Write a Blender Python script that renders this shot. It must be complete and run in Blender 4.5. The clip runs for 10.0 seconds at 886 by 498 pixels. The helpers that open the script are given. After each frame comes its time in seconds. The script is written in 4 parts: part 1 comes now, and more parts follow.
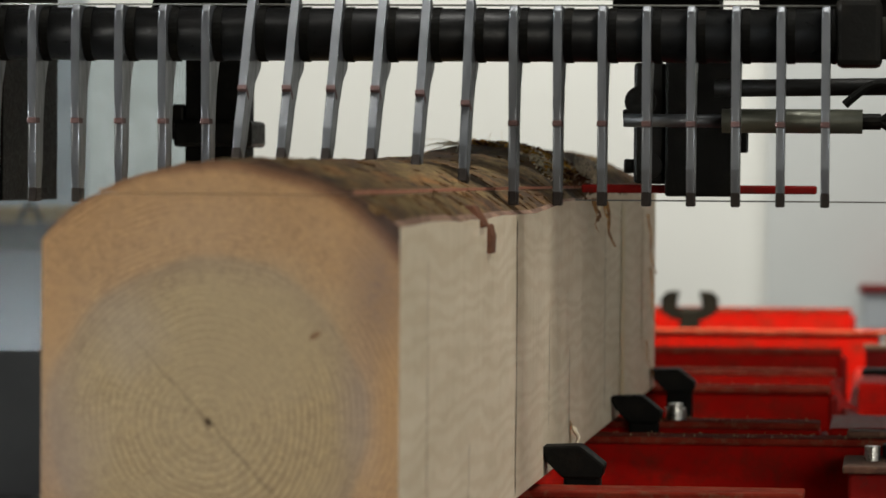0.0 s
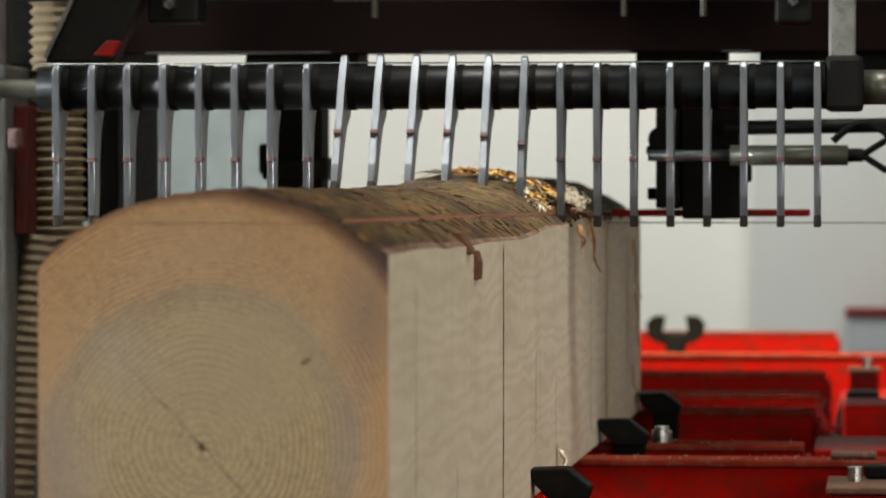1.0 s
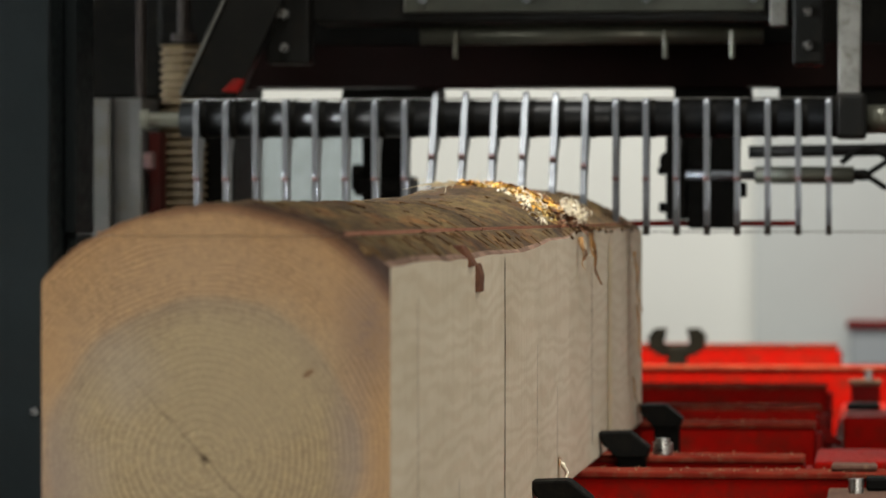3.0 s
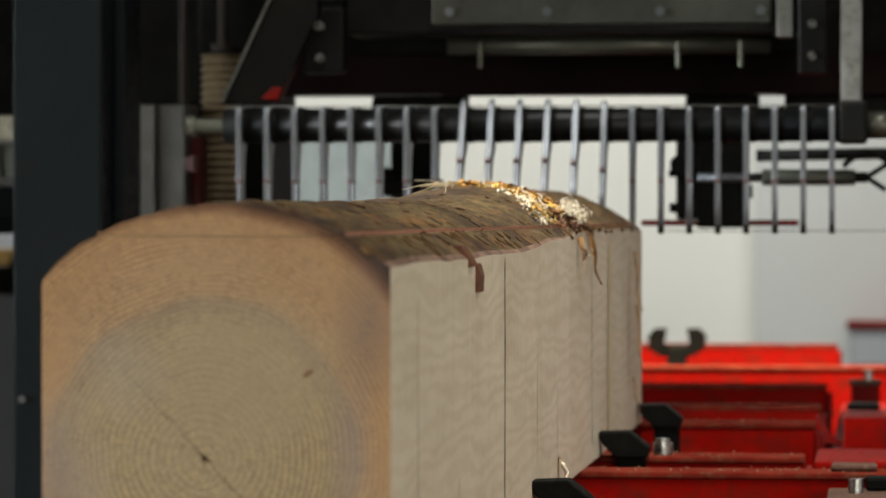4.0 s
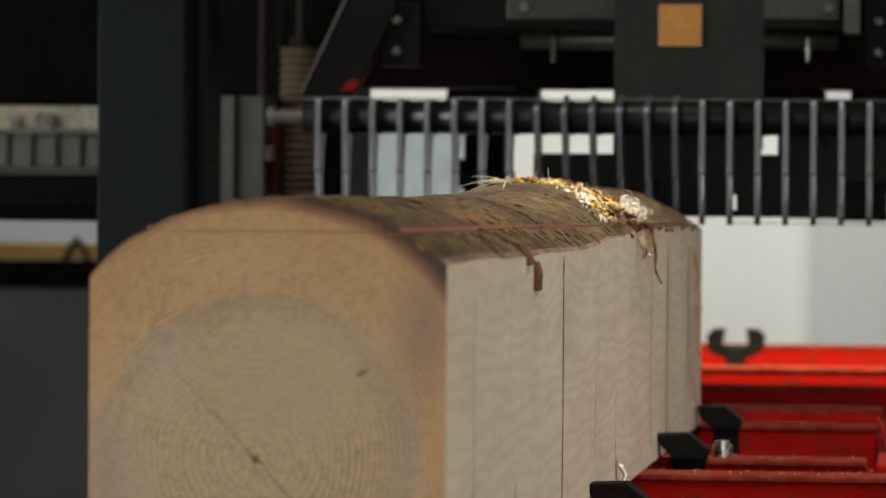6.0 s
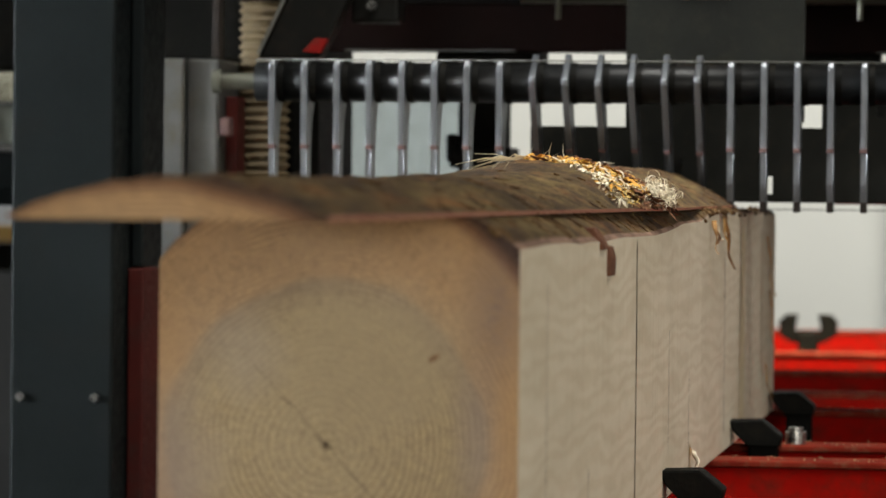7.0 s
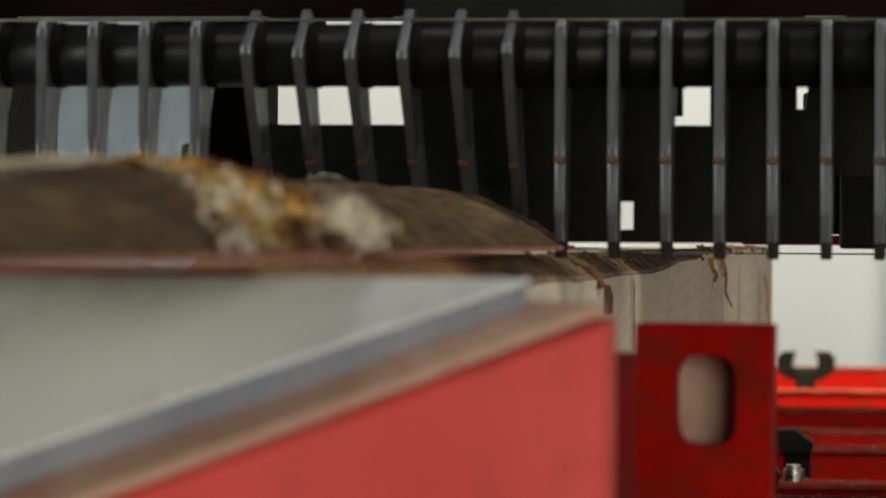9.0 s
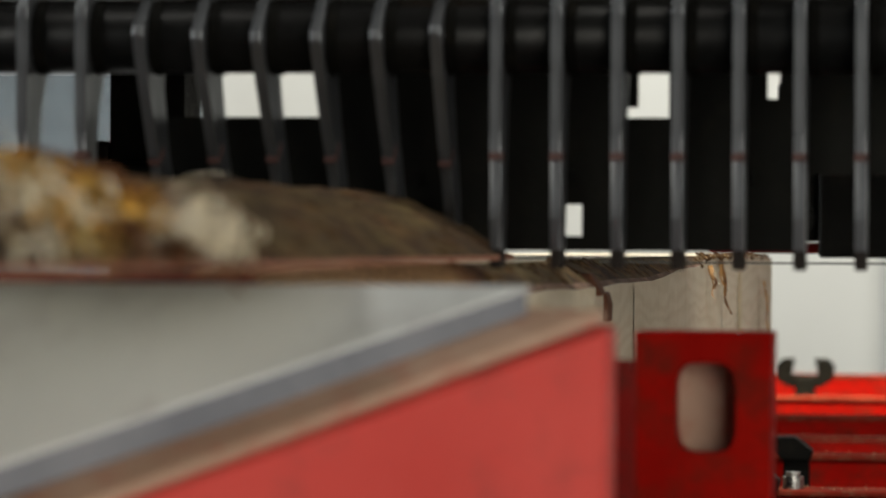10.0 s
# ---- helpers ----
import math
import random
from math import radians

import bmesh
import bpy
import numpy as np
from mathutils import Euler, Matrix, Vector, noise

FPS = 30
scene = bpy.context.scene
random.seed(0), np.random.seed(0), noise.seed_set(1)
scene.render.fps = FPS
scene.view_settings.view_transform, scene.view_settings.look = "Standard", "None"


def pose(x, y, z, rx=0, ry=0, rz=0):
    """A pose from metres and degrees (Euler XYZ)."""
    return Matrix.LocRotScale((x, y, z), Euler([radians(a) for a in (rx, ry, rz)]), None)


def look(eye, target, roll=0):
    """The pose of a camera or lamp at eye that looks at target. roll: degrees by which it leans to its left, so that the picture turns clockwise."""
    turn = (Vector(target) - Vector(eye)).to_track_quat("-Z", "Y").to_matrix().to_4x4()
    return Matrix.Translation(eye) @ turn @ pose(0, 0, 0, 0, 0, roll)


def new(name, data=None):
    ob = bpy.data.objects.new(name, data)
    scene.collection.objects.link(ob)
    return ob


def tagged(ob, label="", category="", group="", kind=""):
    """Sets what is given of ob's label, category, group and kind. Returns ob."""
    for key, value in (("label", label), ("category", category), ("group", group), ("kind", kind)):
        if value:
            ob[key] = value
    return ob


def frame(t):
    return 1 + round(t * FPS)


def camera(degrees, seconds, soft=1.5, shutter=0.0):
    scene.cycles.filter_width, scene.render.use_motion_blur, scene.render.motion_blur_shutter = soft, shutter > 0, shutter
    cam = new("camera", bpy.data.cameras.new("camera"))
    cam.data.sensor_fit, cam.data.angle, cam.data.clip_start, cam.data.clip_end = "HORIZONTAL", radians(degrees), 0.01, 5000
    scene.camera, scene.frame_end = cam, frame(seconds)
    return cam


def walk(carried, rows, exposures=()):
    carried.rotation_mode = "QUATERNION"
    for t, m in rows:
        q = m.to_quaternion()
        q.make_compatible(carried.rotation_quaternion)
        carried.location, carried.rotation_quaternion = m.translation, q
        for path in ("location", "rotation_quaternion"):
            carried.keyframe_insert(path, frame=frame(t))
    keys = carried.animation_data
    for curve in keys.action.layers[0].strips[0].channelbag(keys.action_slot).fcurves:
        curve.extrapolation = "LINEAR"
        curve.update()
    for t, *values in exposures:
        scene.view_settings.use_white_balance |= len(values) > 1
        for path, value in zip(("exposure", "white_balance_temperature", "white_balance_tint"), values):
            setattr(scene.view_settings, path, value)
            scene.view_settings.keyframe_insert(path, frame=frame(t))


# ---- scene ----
cam = camera(12.43, 10.0, soft=1.5)
cam.data.dof.use_dof = True
cam.data.dof.focus_distance = 5.4
cam.data.dof.aperture_fstop = 8.2
EYE = Vector((0.477, -3.95, 1.30))


def view(yaw, pitch, roll, dolly):
    """A pose of the tripod camera: degrees left of the bed's line, degrees up, lean, metres forward."""
    m = pose(0, 0, 0, 90 + pitch, 0, yaw) @ pose(0, 0, 0, 0, 0, roll)
    ahead = m.to_3x3() @ Vector((0, 0, -1))
    return Matrix.Translation(EYE + ahead * dolly) @ m


PATH = [(0.0, 6.295, -1.068, 0.43, 0.102), (0.5, 6.209, -0.884, 0.16, 0.056), (1.0, 6.120, -0.693, 0.0, 0.016),
        (1.5, 6.136, -0.519, 0.03, 0.001), (2.0, 6.144, -0.517, 0.0, 0.0), (2.5, 6.144, -0.517, 0.0, 0.0),
        (4.0, 6.144, -0.515, 0.0, -0.004), (4.5, 6.152, -0.518, 0.0, 0.002), (5.0, 6.159, -0.524, 0.0, 0.010),
        (5.3, 6.18, -0.524, 0.0, 0.015), (5.4, 6.53, -0.505, 0.25, 0.045), (5.5, 6.630, -0.501, 0.33, 0.062),
        (5.7, 6.79, -0.510, 0.40, 0.08), (6.8, 7.43, -0.74, 0.52, 0.12), (7.0, 7.933, -0.779, 0.58, 0.136),
        (7.2, 8.12, -0.86, 0.6, 0.15), (7.5, 8.241, -0.935, 0.65, 0.165), (7.8, 8.10, -0.90, 0.5, 0.15), (8.0, 8.194, -0.812, 0.34, 0.139),
        (8.5, 7.921, -0.398, 0.34, 0.139), (9.0, 7.894, -0.243, 0.35, 0.138), (9.5, 7.876, -0.149, 0.35, 0.138),
        (10.0, 7.887, -0.144, 0.35, 0.138)]
walk(cam, [(t, view(*r)) for t, *r in PATH])

# ---- light ----
world = bpy.data.worlds.new("hall_daylight")
scene.world = world
world.use_nodes = True
wn = world.node_tree.nodes
sky = wn.new("ShaderNodeTexSky")
sky.sky_type, sky.sun_disc, sky.sun_elevation, sky.sun_rotation = "NISHITA", False, radians(40), radians(100)
world.node_tree.links.new(sky.outputs[0], wn["Background"].inputs[0])
wn["Background"].inputs[1].default_value = 0.06


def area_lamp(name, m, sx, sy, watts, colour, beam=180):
    """beam: the angle to which the lamp's spread is narrowed, in degrees."""
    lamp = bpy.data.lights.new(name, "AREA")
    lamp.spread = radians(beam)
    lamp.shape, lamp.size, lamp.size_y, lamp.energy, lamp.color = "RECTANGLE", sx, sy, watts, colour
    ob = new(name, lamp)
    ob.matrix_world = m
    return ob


# added lamps, all unseen: gates behind the camera and beside the bed, windows, ceiling
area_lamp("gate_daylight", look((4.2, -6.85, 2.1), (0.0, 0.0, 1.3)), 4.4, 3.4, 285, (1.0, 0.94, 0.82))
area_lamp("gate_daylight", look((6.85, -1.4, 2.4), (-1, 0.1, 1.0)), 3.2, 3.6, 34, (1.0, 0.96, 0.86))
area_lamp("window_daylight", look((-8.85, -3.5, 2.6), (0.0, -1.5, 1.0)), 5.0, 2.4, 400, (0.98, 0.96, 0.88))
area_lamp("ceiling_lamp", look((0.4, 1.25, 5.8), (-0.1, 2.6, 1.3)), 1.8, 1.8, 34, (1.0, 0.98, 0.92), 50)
# narrow side beam added to brighten the comb fingers
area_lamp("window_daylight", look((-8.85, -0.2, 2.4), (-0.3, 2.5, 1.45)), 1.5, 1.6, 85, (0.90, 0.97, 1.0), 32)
# added fill over the lift's apron
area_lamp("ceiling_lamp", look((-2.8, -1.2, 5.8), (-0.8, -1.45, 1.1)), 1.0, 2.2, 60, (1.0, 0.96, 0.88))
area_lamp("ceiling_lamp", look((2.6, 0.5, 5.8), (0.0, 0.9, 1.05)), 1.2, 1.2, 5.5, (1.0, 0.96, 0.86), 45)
# added to brighten only the far red beams
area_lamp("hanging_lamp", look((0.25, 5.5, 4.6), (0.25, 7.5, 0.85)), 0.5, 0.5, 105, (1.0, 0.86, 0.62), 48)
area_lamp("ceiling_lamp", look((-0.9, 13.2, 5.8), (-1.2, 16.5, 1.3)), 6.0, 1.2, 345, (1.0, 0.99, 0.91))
scene.view_settings.exposure = 0.0

# ---- materials ----
def nodes_of(name):
    m = bpy.data.materials.new(name)
    m.use_nodes = True
    return m, m.node_tree.nodes, m.node_tree.links, m.node_tree.nodes["Principled BSDF"]


def ramp_node(n, stops):
    r = n.new("ShaderNodeValToRGB")
    while len(r.color_ramp.elements) < len(stops):
        r.color_ramp.elements.new(0.5)
    for e, (p, c) in zip(r.color_ramp.elements, stops):
        e.position, e.color = p, (*c, 1) if len(c) == 3 else c
    return r


def noise_node(n, l, vec, scale, detail=4, rough=0.6):
    t = n.new("ShaderNodeTexNoise")
    t.inputs["Scale"].default_value, t.inputs["Detail"].default_value, t.inputs["Roughness"].default_value = scale, detail, rough
    if vec is not None:
        l.new(vec, t.inputs["Vector"])
    return t


def math_node(n, l, op, a, b=None, c=None):
    t = n.new("ShaderNodeMath")
    t.operation = op
    for i, v in enumerate((a, b, c)):
        if v is None:
            continue
        if isinstance(v, (int, float)):
            t.inputs[i].default_value = v
        else:
            l.new(v, t.inputs[i])
    return t.outputs[0]


def mix_node(n, l, fac, a, b, blend="MIX"):
    t = n.new("ShaderNodeMix")
    t.data_type, t.blend_type = "RGBA", blend
    for i, v in ((0, fac), (6, a), (7, b)):
        if isinstance(v, (int, float)):
            t.inputs[i].default_value = v
        elif isinstance(v, tuple):
            t.inputs[i].default_value = (*v, 1)
        else:
            l.new(v, t.inputs[i])
    return t.outputs[2]


def surface(name, a, b, rough=0.5, metal=0.0, scale=9.0, bump=0.15, dirt=None, dirt_amount=0.35, stretch=(1, 1, 1), sheen=0.5):
    """A worn surface: two base colours in patches, fine grain, dirt in spots."""
    m, n, l, p = nodes_of(name)
    tc = n.new("ShaderNodeTexCoord")
    mp = n.new("ShaderNodeMapping")
    mp.inputs["Scale"].default_value = stretch
    l.new(tc.outputs["Object"], mp.inputs[0])
    big = noise_node(n, l, mp.outputs[0], scale, 5)
    fine = noise_node(n, l, mp.outputs[0], scale * 14, 3)
    col = ramp_node(n, [(0.35, a), (0.65, b)])
    l.new(big.outputs["Fac"], col.inputs[0])
    out = col.outputs[0]
    if dirt:
        spots = noise_node(n, l, mp.outputs[0], scale * 3.1, 6, 0.7)
        cut = ramp_node(n, [(0.62 - dirt_amount * 0.3, (0, 0, 0)), (0.70, (1, 1, 1))])
        l.new(spots.outputs["Fac"], cut.inputs[0])
        out = mix_node(n, l, cut.outputs[0], out, dirt)
    l.new(out, p.inputs["Base Color"])
    rr = ramp_node(n, [(0.3, (max(rough - 0.12, 0.03),) * 3), (0.7, (min(rough + 0.12, 1),) * 3)])
    l.new(fine.outputs["Fac"], rr.inputs[0])
    l.new(rr.outputs[0], p.inputs["Roughness"])
    p.inputs["Metallic"].default_value = metal
    p.inputs["Specular IOR Level"].default_value = sheen
    bp = n.new("ShaderNodeBump")
    bp.inputs["Strength"].default_value, bp.inputs["Distance"].default_value = bump, 0.004
    l.new(fine.outputs["Fac"], bp.inputs["Height"])
    l.new(bp.outputs[0], p.inputs["Normal"])
    return m


PITH = (-0.184, 1.058)


def end_grain():
    m, n, l, p = nodes_of("end_grain")
    tc = n.new("ShaderNodeTexCoord")
    sep = n.new("ShaderNodeSeparateXYZ")
    l.new(tc.outputs["Object"], sep.inputs[0])
    dx = math_node(n, l, "ADD", sep.outputs[0], -PITH[0])
    dz = math_node(n, l, "ADD", sep.outputs[2], -PITH[1])
    r0 = math_node(n, l, "SQRT", math_node(n, l, "ADD", math_node(n, l, "MULTIPLY", dx, dx), math_node(n, l, "MULTIPLY", dz, dz)))
    warp = noise_node(n, l, tc.outputs["Object"], 7, 2)
    r = math_node(n, l, "ADD", r0, math_node(n, l, "MULTIPLY", math_node(n, l, "SUBTRACT", warp.outputs["Fac"], 0.5), 0.030))
    # yearly rings, narrower towards the bark
    phase = math_node(n, l, "POWER", r, 1.25)
    ring = math_node(n, l, "SINE", math_node(n, l, "MULTIPLY", phase, 1480.0))
    saw = noise_node(n, l, tc.outputs["Object"], 90, 5, 0.75)
    fibre = noise_node(n, l, tc.outputs["Object"], 420, 3, 0.7)
    patch = noise_node(n, l, tc.outputs["Object"], 5, 3)
    zone = ramp_node(n, [(0.0, (0.46, 0.365, 0.225)), (0.40, (0.50, 0.40, 0.25)), (0.50, (0.43, 0.335, 0.235)), (0.53, (0.54, 0.375, 0.225)), (0.785, (0.53, 0.335, 0.175)), (0.812, (0.26, 0.135, 0.07)), (0.845, (0.065, 0.032, 0.018))])
    l.new(math_node(n, l, "MULTIPLY", r, 3.3), zone.inputs[0])
    line = ramp_node(n, [(0.35, (1.08, 1.07, 1.05)), (0.95, (0.62, 0.55, 0.46))])
    l.new(math_node(n, l, "MULTIPLY_ADD", ring, 0.5, 0.5), line.inputs[0])
    visible = ramp_node(n, [(0.38, (0.38, 0.38, 0.38)), (0.56, (1, 1, 1))])
    l.new(patch.outputs["Fac"], visible.inputs[0])
    inner = ramp_node(n, [(0.0, (0.2, 0.2, 0.2)), (0.10, (0.32, 0.32, 0.32)), (0.34, (1, 1, 1))])
    l.new(math_node(n, l, "MULTIPLY", r, 3.3), inner.inputs[0])
    def blob(cx, cz, rx, rz, soft=0.45):
        """1 in an oval about a point of the end, fading out with a ragged margin."""
        u = math_node(n, l, "MULTIPLY", math_node(n, l, "SUBTRACT", sep.outputs[0], cx), 1 / rx)
        v = math_node(n, l, "MULTIPLY", math_node(n, l, "SUBTRACT", sep.outputs[2], cz), 1 / rz)
        d = math_node(n, l, "SQRT", math_node(n, l, "ADD", math_node(n, l, "MULTIPLY", u, u), math_node(n, l, "MULTIPLY", v, v)))
        d = math_node(n, l, "ADD", d, math_node(n, l, "MULTIPLY", math_node(n, l, "SUBTRACT", patch.outputs["Fac"], 0.5), 0.9))
        fade = ramp_node(n, [(0.0, (1, 1, 1)), (soft, (1, 1, 1)), (1.0, (0, 0, 0))])
        l.new(d, fade.inputs[0])
        return fade.outputs[0]
    px, pz = PITH
    smeared = blob(px + 0.045, pz + 0.085, 0.115, 0.085)
    shown = math_node(n, l, "MULTIPLY", math_node(n, l, "MULTIPLY", visible.outputs[0], inner.outputs[0]), math_node(n, l, "MULTIPLY_ADD", smeared, -0.85, 0.9))
    col = mix_node(n, l, shown, zone.outputs[0], mix_node(n, l, 1.0, zone.outputs[0], line.outputs[0], "MULTIPLY"))
    tint = ramp_node(n, [(0.34, (0.76, 0.73, 0.73)), (0.50, (1.0, 0.99, 0.96)), (0.66, (1.14, 1.11, 1.02))])
    l.new(saw.outputs["Fac"], tint.inputs[0])
    col = mix_node(n, l, 0.8, col, tint.outputs[0], "MULTIPLY")
    speck = ramp_node(n, [(0.36, (0.50, 0.45, 0.38)), (0.5, (1, 1, 1)), (0.64, (1.26, 1.22, 1.12))])
    l.new(fibre.outputs["Fac"], speck.inputs[0])
    col = mix_node(n, l, visible.outputs[0], col, mix_node(n, l, 1.0, col, speck.outputs[0], "MULTIPLY"))
    # smoothed heart, greyish band along the crack, lilac stains, tan flanks and upstanding fibres
    col = mix_node(n, l, math_node(n, l, "MULTIPLY", smeared, 0.55), col, (0.43, 0.335, 0.20))
    for cx, cz, rx, rz, amount, tone in ((px - 0.075, pz + 0.085, 0.045, 0.055, 0.45, (0.42, 0.35, 0.28)), (px - 0.145, pz - 0.03, 0.055, 0.10, 0.45, (0.36, 0.28, 0.25)),
                                         (px + 0.145, pz + 0.02, 0.03, 0.08, 0.35, (0.38, 0.30, 0.26)), (px - 0.155, pz + 0.10, 0.03, 0.07, 0.4, (0.55, 0.33, 0.15)),
                                         (px + 0.178, pz + 0.03, 0.022, 0.13, 0.5, (0.52, 0.31, 0.14)), (px + 0.005, pz + 0.20, 0.13, 0.05, 0.25, (0.50, 0.34, 0.20))):
        col = mix_node(n, l, math_node(n, l, "MULTIPLY", blob(cx, cz, rx, rz, 0.2), amount), col, tone)
    fuzz = math_node(n, l, "MULTIPLY", blob(px - 0.06, pz - 0.005, 0.13, 0.11, 0.5), math_node(n, l, "SUBTRACT", 1.0, smeared))
    hairs = ramp_node(n, [(0.56, (0, 0, 0)), (0.66, (1, 1, 1))])
    l.new(fibre.outputs["Fac"], hairs.inputs[0])
    col = mix_node(n, l, math_node(n, l, "MULTIPLY", math_node(n, l, "MULTIPLY", fuzz, hairs.outputs[0]), 0.75), col, (0.72, 0.62, 0.40))
    # blue stain near the bark on one shoulder
    sx = math_node(n, l, "SUBTRACT", sep.outputs[0], -0.022)
    sz = math_node(n, l, "SUBTRACT", sep.outputs[2], 1.19)
    stain_r = math_node(n, l, "SQRT", math_node(n, l, "ADD", math_node(n, l, "MULTIPLY", math_node(n, l, "MULTIPLY", sx, sx), 5.0), math_node(n, l, "MULTIPLY", sz, sz)))
    stain = ramp_node(n, [(0.0, (1, 1, 1)), (1.0, (0, 0, 0))])
    l.new(math_node(n, l, "MULTIPLY", stain_r, 11.0), stain.inputs[0])
    patchy = ramp_node(n, [(0.4, (0, 0, 0)), (0.6, (1, 1, 1))])
    l.new(saw.outputs["Fac"], patchy.inputs[0])
    col = mix_node(n, l, math_node(n, l, "MULTIPLY", math_node(n, l, "MULTIPLY", stain.outputs[0], math_node(n, l, "MULTIPLY_ADD", patchy.outputs[0], 0.6, 0.4)), 0.7), col, (0.17, 0.13, 0.135))
    l.new(col, p.inputs["Base Color"])
    p.inputs["Roughness"].default_value = 0.8
    bp = n.new("ShaderNodeBump")
    bp.inputs["Strength"].default_value, bp.inputs["Distance"].default_value = 0.9, 0.005
    l.new(math_node(n, l, "ADD", math_node(n, l, "MULTIPLY", saw.outputs["Fac"], 0.7), math_node(n, l, "MULTIPLY_ADD", ring, 0.10, math_node(n, l, "MULTIPLY", fibre.outputs["Fac"], 0.5))), bp.inputs["Height"])
    l.new(bp.outputs[0], p.inputs["Normal"])
    return m


def sawn_wood():
    m, n, l, p = nodes_of("sawn_wood")
    tc = n.new("ShaderNodeTexCoord")
    mp = n.new("ShaderNodeMapping")
    mp.inputs["Scale"].default_value = (1, 0.22, 1)
    l.new(tc.outputs["Object"], mp.inputs[0])
    sep = n.new("ShaderNodeSeparateXYZ")
    l.new(tc.outputs["Object"], sep.inputs[0])
    grain = noise_node(n, l, mp.outputs[0], 16, 6, 0.65)
    wide = noise_node(n, l, tc.outputs["Object"], 2.2, 3)
    # flowing grain figure and the upright marks of the saw band
    fig = n.new("ShaderNodeTexWave")
    fig.wave_type, fig.bands_direction = "BANDS", "Z"
    fig.inputs["Scale"].default_value, fig.inputs["Distortion"].default_value, fig.inputs["Detail"].default_value = 13, 14, 5
    l.new(mp.outputs[0], fig.inputs[0])
    marks = n.new("ShaderNodeMapping")
    marks.inputs["Scale"].default_value = (1, 14, 0.35)
    l.new(tc.outputs["Object"], marks.inputs[0])
    band = noise_node(n, l, marks.outputs[0], 6, 4, 0.7)
    col = ramp_node(n, [(0.3, (0.58, 0.505, 0.365)), (0.55, (0.70, 0.62, 0.475)), (0.75, (0.77, 0.695, 0.55))])
    l.new(math_node(n, l, "ADD", math_node(n, l, "MULTIPLY", grain.outputs["Fac"], 0.55), math_node(n, l, "MULTIPLY", wide.outputs["Fac"], 0.45)), col.inputs[0])
    figc = ramp_node(n, [(0.2, (1.03, 1.03, 1.03)), (0.85, (0.87, 0.82, 0.74))])
    l.new(fig.outputs["Fac"], figc.inputs[0])
    c = mix_node(n, l, 0.42, col.outputs[0], figc.outputs[0], "MULTIPLY")
    bandc = ramp_node(n, [(0.36, (0.80, 0.75, 0.68)), (0.52, (1, 1, 1))])
    l.new(band.outputs["Fac"], bandc.inputs[0])
    c = mix_node(n, l, 0.35, c, bandc.outputs[0], "MULTIPLY")
    l.new(c, p.inputs["Base Color"])
    p.inputs["Roughness"].default_value = 0.7
    bp = n.new("ShaderNodeBump")
    bp.inputs["Strength"].default_value, bp.inputs["Distance"].default_value = 0.4, 0.003
    l.new(math_node(n, l, "ADD", band.outputs["Fac"], grain.outputs["Fac"]), bp.inputs["Height"])
    l.new(bp.outputs[0], p.inputs["Normal"])
    return m


def bark_surface():
    m, n, l, p = nodes_of("bark")
    tc = n.new("ShaderNodeTexCoord")
    mp = n.new("ShaderNodeMapping")
    mp.inputs["Scale"].default_value = (1, 0.30, 1)
    l.new(tc.outputs["Object"], mp.inputs[0])
    big = noise_node(n, l, mp.outputs[0], 9, 5)
    mid = noise_node(n, l, mp.outputs[0], 46, 6, 0.75)
    fine = noise_node(n, l, mp.outputs[0], 260, 4, 0.7)
    col = ramp_node(n, [(0.36, (0.012, 0.006, 0.0025)), (0.45, (0.056, 0.030, 0.011)), (0.53, (0.122, 0.074, 0.027)), (0.60, (0.200, 0.134, 0.052)), (0.70, (0.29, 0.200, 0.085))])
    l.new(math_node(n, l, "ADD", math_node(n, l, "MULTIPLY", mid.outputs["Fac"], 0.6), math_node(n, l, "MULTIPLY", big.outputs["Fac"], 0.4)), col.inputs[0])
    # rusty and olive patches
    warm = noise_node(n, l, mp.outputs[0], 21, 4, 0.7)
    cast = ramp_node(n, [(0.36, (0.86, 0.90, 0.72)), (0.50, (1, 1, 1)), (0.66, (1.22, 0.86, 0.62))])
    l.new(warm.outputs["Fac"], cast.inputs[0])
    l.new(mix_node(n, l, 1.0, col.outputs[0], cast.outputs[0], "MULTIPLY"), p.inputs["Base Color"])
    p.inputs["Roughness"].default_value = 0.85
    bp = n.new("ShaderNodeBump")
    bp.inputs["Strength"].default_value, bp.inputs["Distance"].default_value = 0.9, 0.006
    l.new(math_node(n, l, "ADD", mid.outputs["Fac"], math_node(n, l, "MULTIPLY", fine.outputs["Fac"], 0.5)), bp.inputs["Height"])
    l.new(bp.outputs[0], p.inputs["Normal"])
    return m


